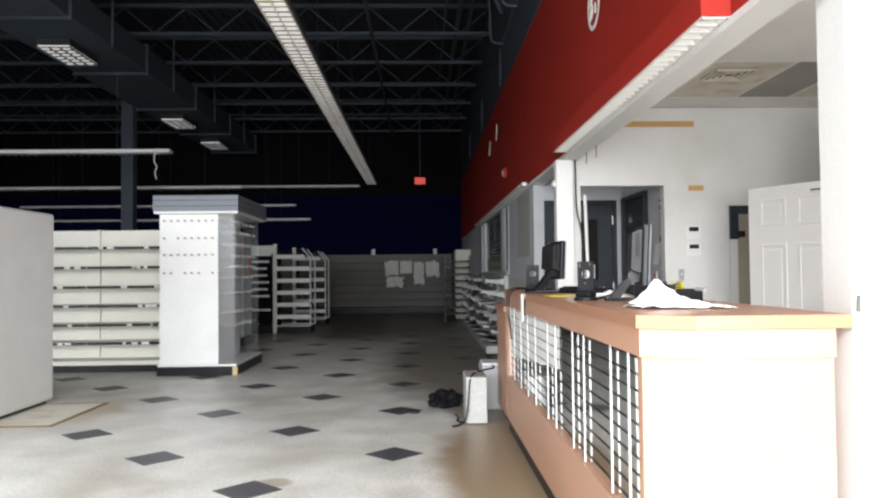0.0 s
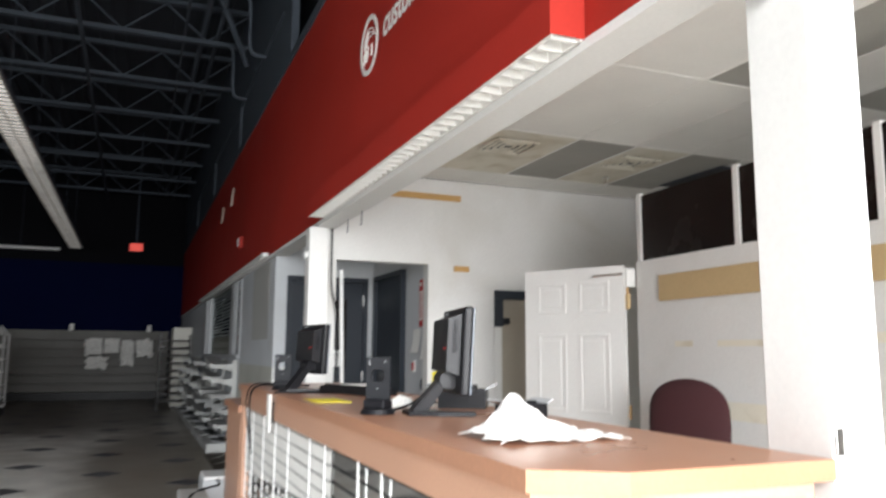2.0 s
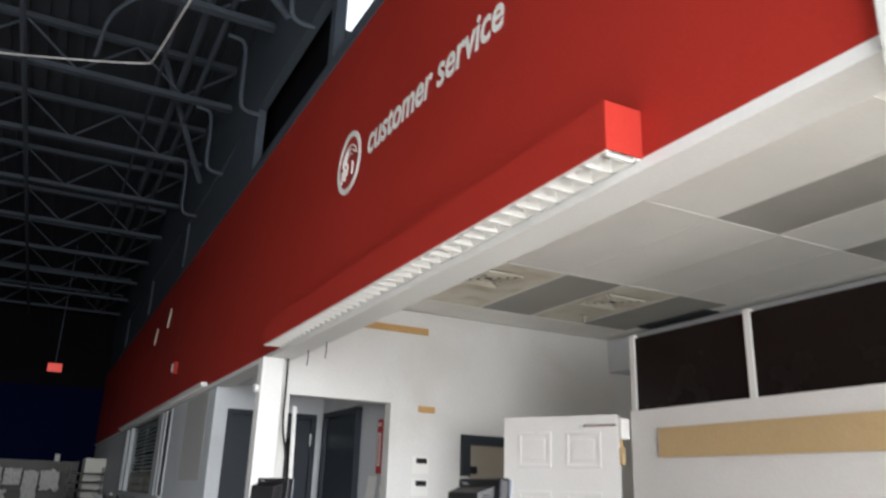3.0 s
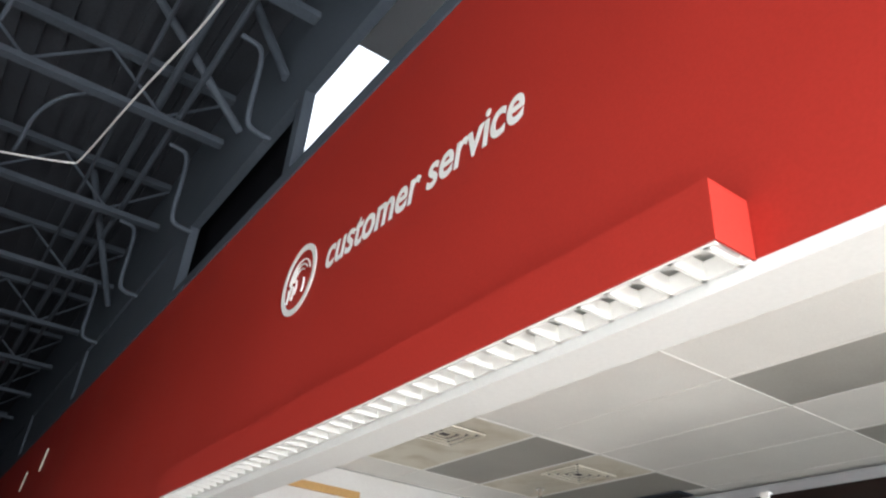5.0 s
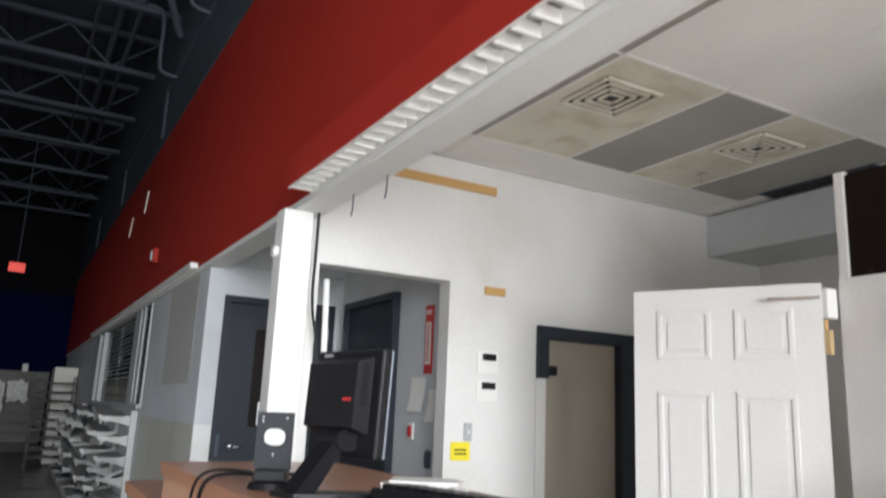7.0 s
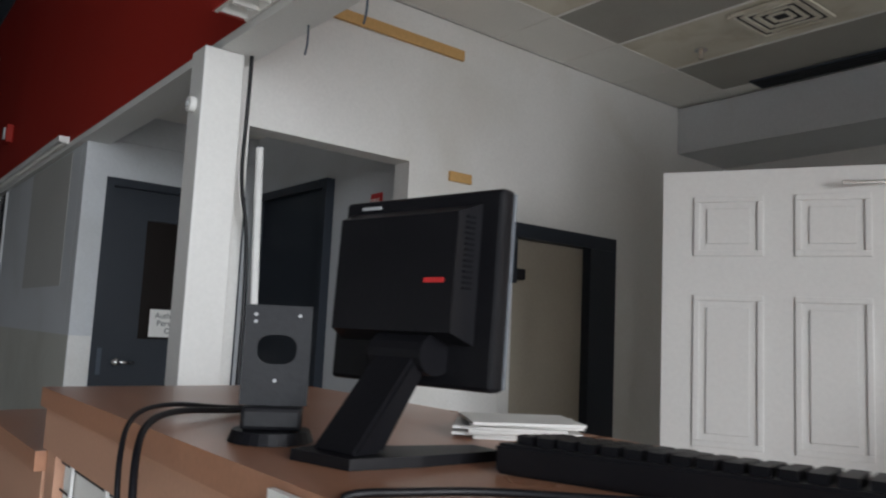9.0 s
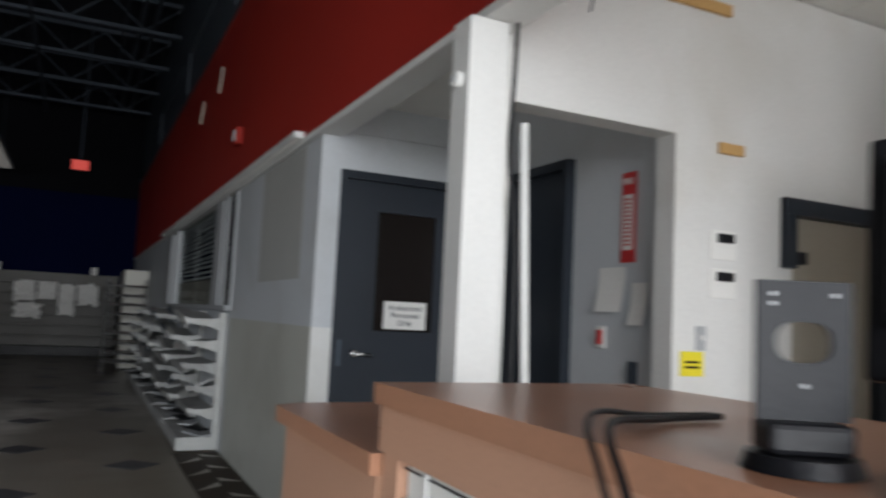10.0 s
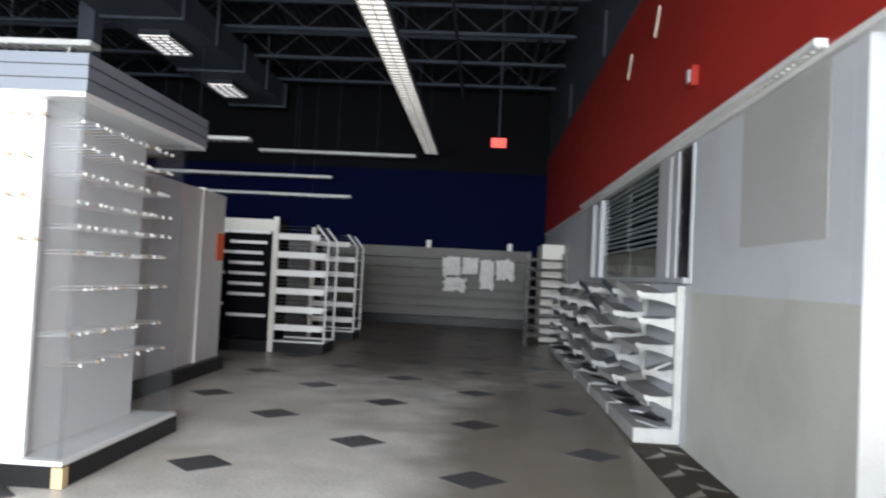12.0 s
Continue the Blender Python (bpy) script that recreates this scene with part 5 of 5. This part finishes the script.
tube("black_cable", [(0.69, 4.530, CZ - 0.15), (0.688, 4.520, CZ + 0.0), (0.705, 4.510, CZ + 0.008), (0.75, 4.500, CZ + 0.006), (0.83, 4.470, CZ + 0.006), (0.90, 4.400, CZ + 0.006), (0.96, 4.320, CZ + 0.01)], 0.0045, M_BLACK, None, "thin black cable lying on the counter", "cable")
solid("taped_receipt", one(0.678, 0.6868, 4.56, 4.64, 0.98, 1.165), M_PAPER, "curled white slip taped to the counter's edge", "paper")

# ---- things on the floor beside the counter ----
pc = thing("computer_case", (0.47, 6.2, 0), "old white computer case standing on the floor", "computer")
part("case", one(0.375, 0.56, 6.02, 6.46, 0.008, 0.41, bevel=0.008), M_RACK, pc)
part("front", one(0.38, 0.555, 6.008, 6.0195, 0.012, 0.406, bevel=0.003), M_RACK, pc)
part("seam", one(0.382, 0.553, 6.006, 6.0078, 0.20, 0.206), M_FRAME, pc)
part("drive", one(0.40, 0.535, 6.003, 6.0075, 0.30, 0.345), M_FRAME, pc)
part("badge", one(0.43, 0.50, 6.004, 6.0075, 0.20, 0.215), M_FRAME, pc)
pc2 = thing("printer", (0.64, 6.75, 0), "grey receipt printer case on the floor", "printer")
part("case", one(0.57, 0.80, 6.70, 7.05, 0, 0.42, bevel=0.012), M_FRAME, pc2)
part("lid", one(0.575, 0.795, 6.705, 7.045, 0.4205, 0.445, bevel=0.008), M_SHELFWHITE, pc2)
for k, pts in enumerate(([(0.47, 6.2, 0.42), (0.43, 6.05, 0.44), (0.40, 5.98, 0.35), (0.39, 5.97, 0.15), (0.36, 5.95, 0.01), (0.25, 5.9, 0.01)], [(0.50, 6.3, 0.42), (0.6, 6.2, 0.46), (0.66, 6.3, 0.45), (0.66, 6.6, 0.44)], [(0.3, 6.4, 0.02), (0.33, 6.2, 0.02), (0.28, 6.1, 0.02), (0.35, 6.0, 0.02)])):
    tube("loose_cable", pts, 0.008, M_BLACK, None, "loose black cable round the computer case", "cable")
cl = bm_new()
bmesh.ops.create_icosphere(cl, subdivisions=3, radius=1.0)
for v in cl.verts:
    q = 1 + 0.5 * noise.noise(v.co * 2.2)
    v.co = Vector((0.22 + v.co.x * 0.15 * q, 6.95 + v.co.y * 0.2 * q, max(0.002, 0.06 + v.co.z * 0.1 * q)))
solid("black_bag", cl, M_BLACK, "crumpled black bag lying on the floor", "bag")
solid("floor_debris", one(-0.12, -0.03, 6.55, 6.61, 0.001, 0.02, bevel=0.004), M_BLACK, "small scrap of black rubbish on the floor", "debris")


M_BORDER = mat("dark_brown_border_tile", (0.045, 0.033, 0.023), 0.65, vary=0.5, scale=5, fine=30, spec=0.2)
border = solid("floor_border", one(1.0, 1.398, 6.9, 11.48, 0.0005, 0.0035), M_BORDER, "dark brown damp tile border along the wall's foot", "floor border", kind="structure")
for k in range(9):
    y = 7.0 + k * 0.5
    tr = bm_new()
    slab(tr, [(1.01, y), (1.2, y + 0.13), (1.2, y + 0.26)], 0.0036, 0.005)
    part("cream_tile", tr, M_FLOOR, border)
    tr = bm_new()
    slab(tr, [(1.38, y + 0.24), (1.22, y + 0.30), (1.22, y + 0.42)], 0.0036, 0.005)
    part("cream_tile", tr, M_FLOOR, border)
mt = thing("floor_mat", (-3.6, 6.8, 0), "dirty cream mat with rusty edges on the floor", "mat")
part("mat", one(-3.86, -3.3, 6.25, 7.38, 0.001, 0.006), M_TILESTAIN, mt)
for q in ((-3.3, -3.26, 6.2, 7.42), (-3.86, -3.3, 7.38, 7.42), (-3.86, -3.3, 6.2, 6.25)):
    part("rusty_edge", one(q[0], q[1], q[2], q[3], 0.001, 0.0072), M_STAIN, mt)

# ---- far and small things of the shop ----
col = thing("roof_column", (-7.0, 17.7, 0), "dark steel roof column", "column", kind="structure")
part("shaft", one(-7.14, -6.86, 17.56, 17.84, 0.02, 5.6, bevel=0.01), M_STEEL, col)
part("base_plate", one(-7.25, -6.75, 17.45, 17.95, 0, 0.02), M_STEEL, col)
tube("lamp_cord", [(-4.95, 13.6, 3.6), (-4.98, 13.58, 3.45), (-4.90, 13.6, 3.35), (-4.97, 13.6, 3.25), (-4.92, 13.6, 3.12)], 0.012, M_SHELFWHITE, None, "white cord dangling from the strip lamp", "cable")
for k, (x0, x1, z0, z1) in enumerate(((-1.2, -0.75, 1.25, 1.72), (-0.7, -0.3, 1.3, 1.72), (-0.25, 0.1, 0.95, 1.68), (0.15, 0.6, 1.2, 1.7), (-1.15, -0.6, 0.85, 1.2))):
    b = bm_new()
    bmesh.ops.create_grid(b, x_segments=14, y_segments=12, size=1.0)
    for v in b.verts:
        u, w = v.co.x, v.co.y
        v.co = Vector(((x0 + x1) / 2 + (u + 0.25 * noise.noise(Vector((w * 2, k, 1)))) * (x1 - x0) / 2, 24.44 + 0.08 * noise.noise(Vector((u * 3 + k, w * 3, k))), (z0 + z1) / 2 + (w + 0.3 * noise.noise(Vector((u * 2, k, 5)))) * (z1 - z0) / 2))
    bmesh.ops.solidify(b, geom=list(b.faces), thickness=0.002)
    solid("plastic_sheet", b, M_PAPER, "crinkled pale plastic sheet hung on the back shelving", "plastic sheet", "plastic sheets")
for x in (-1.58, 0.47):
    solid("shelf_card", one(x - 0.06, x + 0.06, 24.48, 24.49, 1.93, 2.12), M_PAPER, "white card standing above the back shelving", "card", "shelf cards")
wr = thing("chrome_rack", (0.95, 19.2, 0), "tall rack of chrome wire shelves at the aisle's end", "rack")
for x, y in ((0.62, 18.9), (1.28, 18.9), (0.62, 19.5), (1.28, 19.5)):
    part("post", rod(bm_new(), (x, y, 0), (x, y, 1.75), 0.014), M_CHROME, wr)
for k in range(9):
    z = 0.25 + k * 0.17
    s = bm_new()
    for q in range(5):
        yy = 18.9 + q * 0.15
        rod(s, (0.6, yy, z + random.uniform(-0.03, 0.03)), (1.29, yy, z + random.uniform(-0.03, 0.03)), 0.012, 5)
    part("wire_shelf", s, M_CHROME, wr)
wc = thing("white_cabinet", (1.15, 20.6, 0), "plain off-white cabinet beyond the racks", "cabinet")
part("body", one(0.95, 1.38, 20.2, 21.4, 0.05, 1.95, bevel=0.01), M_SHELF, wc)
part("plinth", one(0.98, 1.36, 20.24, 21.36, 0, 0.0495), M_BLACKGLOSS, wc)
# leftovers on the red fascia
for y, z, a in ((12.73, 3.8, 35), (14.05, 3.73, 40)):
    b = one(FX - 0.02, FX - 0.002, -0.02, 0.02, -0.15, 0.15, bevel=0.004)
    b.transform(Matrix.Translation((0, y, z)) @ Matrix.Rotation(radians(a), 4, "X"))
    solid("sign_remnant", b, M_TILESTAIN, "pale scrap of a removed sign on the fascia", "bracket", "sign remnants")
ab = thing("alarm_box", (FX, 11.29, 2.8), "small red alarm box fixed to the fascia", "alarm")
part("box", one(FX - 0.06, FX - 0.002, 11.24, 11.39, 2.80, 2.96, bevel=0.01), M_RED, ab)
part("strobe", one(FX - 0.075, FX - 0.0605, 11.28, 11.34, 2.83, 2.93), M_FRAME, ab)
# pipes and conduits under the roof along the fascia
for k, (x, z, r) in enumerate(((0.95, 6.05, 0.03), (0.75, 6.12, 0.04), (0.5, 6.2, 0.02), (-0.9, 5.88, 0.03))):
    solid("roof_pipe", rod(bm_new(), (x, Y0 + 0.1, z), (x, Y1 - 0.1, z), r, 10), M_STEEL, "dark painted pipe running under the roof joists", "pipe", "roof pipes")
for k in range(4):
    y = 6.3 + k * 1.72
    tube("conduit", [(0.95, y, 5.78), (1.05, y, 5.78), (1.14, y, 5.74), (1.15, y, 5.4), (1.15, y + 0.02, 5.1), (1.2, y + 0.05, 5.02), (1.36, y + 0.05, 5.02)], 0.022, M_STEEL, None, "bent dark conduit dropping to the upper wall", "conduit")
for p, q in (((1.385, 7.37, 5.74), (0.391, 7.172, 6.56)), ((1.385, 6.375, 5.66), (1.036, 6.649, 6.56)), ((1.345, 11.5, 5.53), (0.55, 10.2, 6.56))):
    solid("roof_brace", rod(bm_new(), p, q, 0.04, 12), M_STEEL, "dark tubular brace from roof deck to upper wall", "brace", "roof braces")
tube("pale_conduit", [(0.72, 4.6, 5.5), (0.69, 5.7, 5.45), (0.5, 7.0, 5.5), (0.32, 8.3, 5.42), (0.28, 8.36, 5.42), (-0.23, 8.6, 5.42), (-1.4, 9.1, 5.45), (-3.0, 9.6, 5.5)], 0.009, M_SHELFWHITE, None, "thin pale conduit strung under the roof joists", "conduit")
for x0, y0 in ((-0.55, 7.1), (-0.2, 8.8), (-1.8, 6.2)):
    tube("sprinkler_pipe", [(x0, y0, 5.6), (x0 + 0.02, y0 - 0.1, 5.3 + 0.3), (x0 + 0.05, y0 - 0.4, 5.85), (x0 + 0.3, y0 - 0.7, 6.0), (x0 + 0.8, y0 - 0.9, 6.0), (x0 + 1.2, y0 - 0.9, 5.95)], 0.02, M_STEEL, None, "bent dark sprinkler pipe under the roof", "pipe")
# emblem figure of plain arcs and leaves
for r, a0, a1 in ((0.125, 5, 165), (0.098, 0, 150), (0.070, 10, 140)):
    tube("emblem_arc", [(FX - 0.005, 5.255 + 0.95 * r * math.cos(radians(a)), 3.40 + r * math.sin(radians(a))) for a in range(a0, a1 + 1, 12)], 0.0045, M_PAPER, fascia)
for dy, dz in ((0.085, -0.01), (0.05, -0.03), (0.105, -0.035), (0.02, -0.005), (-0.07, -0.02)):
    tube("emblem_arc", [(FX - 0.005, 5.27 + dy, 3.42 + dz), (FX - 0.005, 5.255 + dy, 3.375 + dz), (FX - 0.005, 5.275 + dy, 3.34 + dz)], 0.0055, M_PAPER, fascia)

# ---- dark floor tiles, set on the diagonal ----
D = 0.862
h = 0.2155 - 0.003
tb = bm_new()
slab(tb, [(h, 0), (0, h), (-h, 0), (0, -h)], 0.0, 0.0035)
tile_mesh = mesh_of(tb, "dark_tile", M_DARKTILE)
for i in range(-12, 3):
    for j in range(-8, 24):
        x, y = -0.2155 + i * D, 5 + j * D
        if (i + j) % 2 or y > Y1 - 0.3 or x > 1.2 or x < -10 or (x > 0.45 and 1.7 < y < 6.8):
            continue
        o = new("dark_tile", tile_mesh)
        o.parent = floor
        o.location = (x, y, 0.0005)
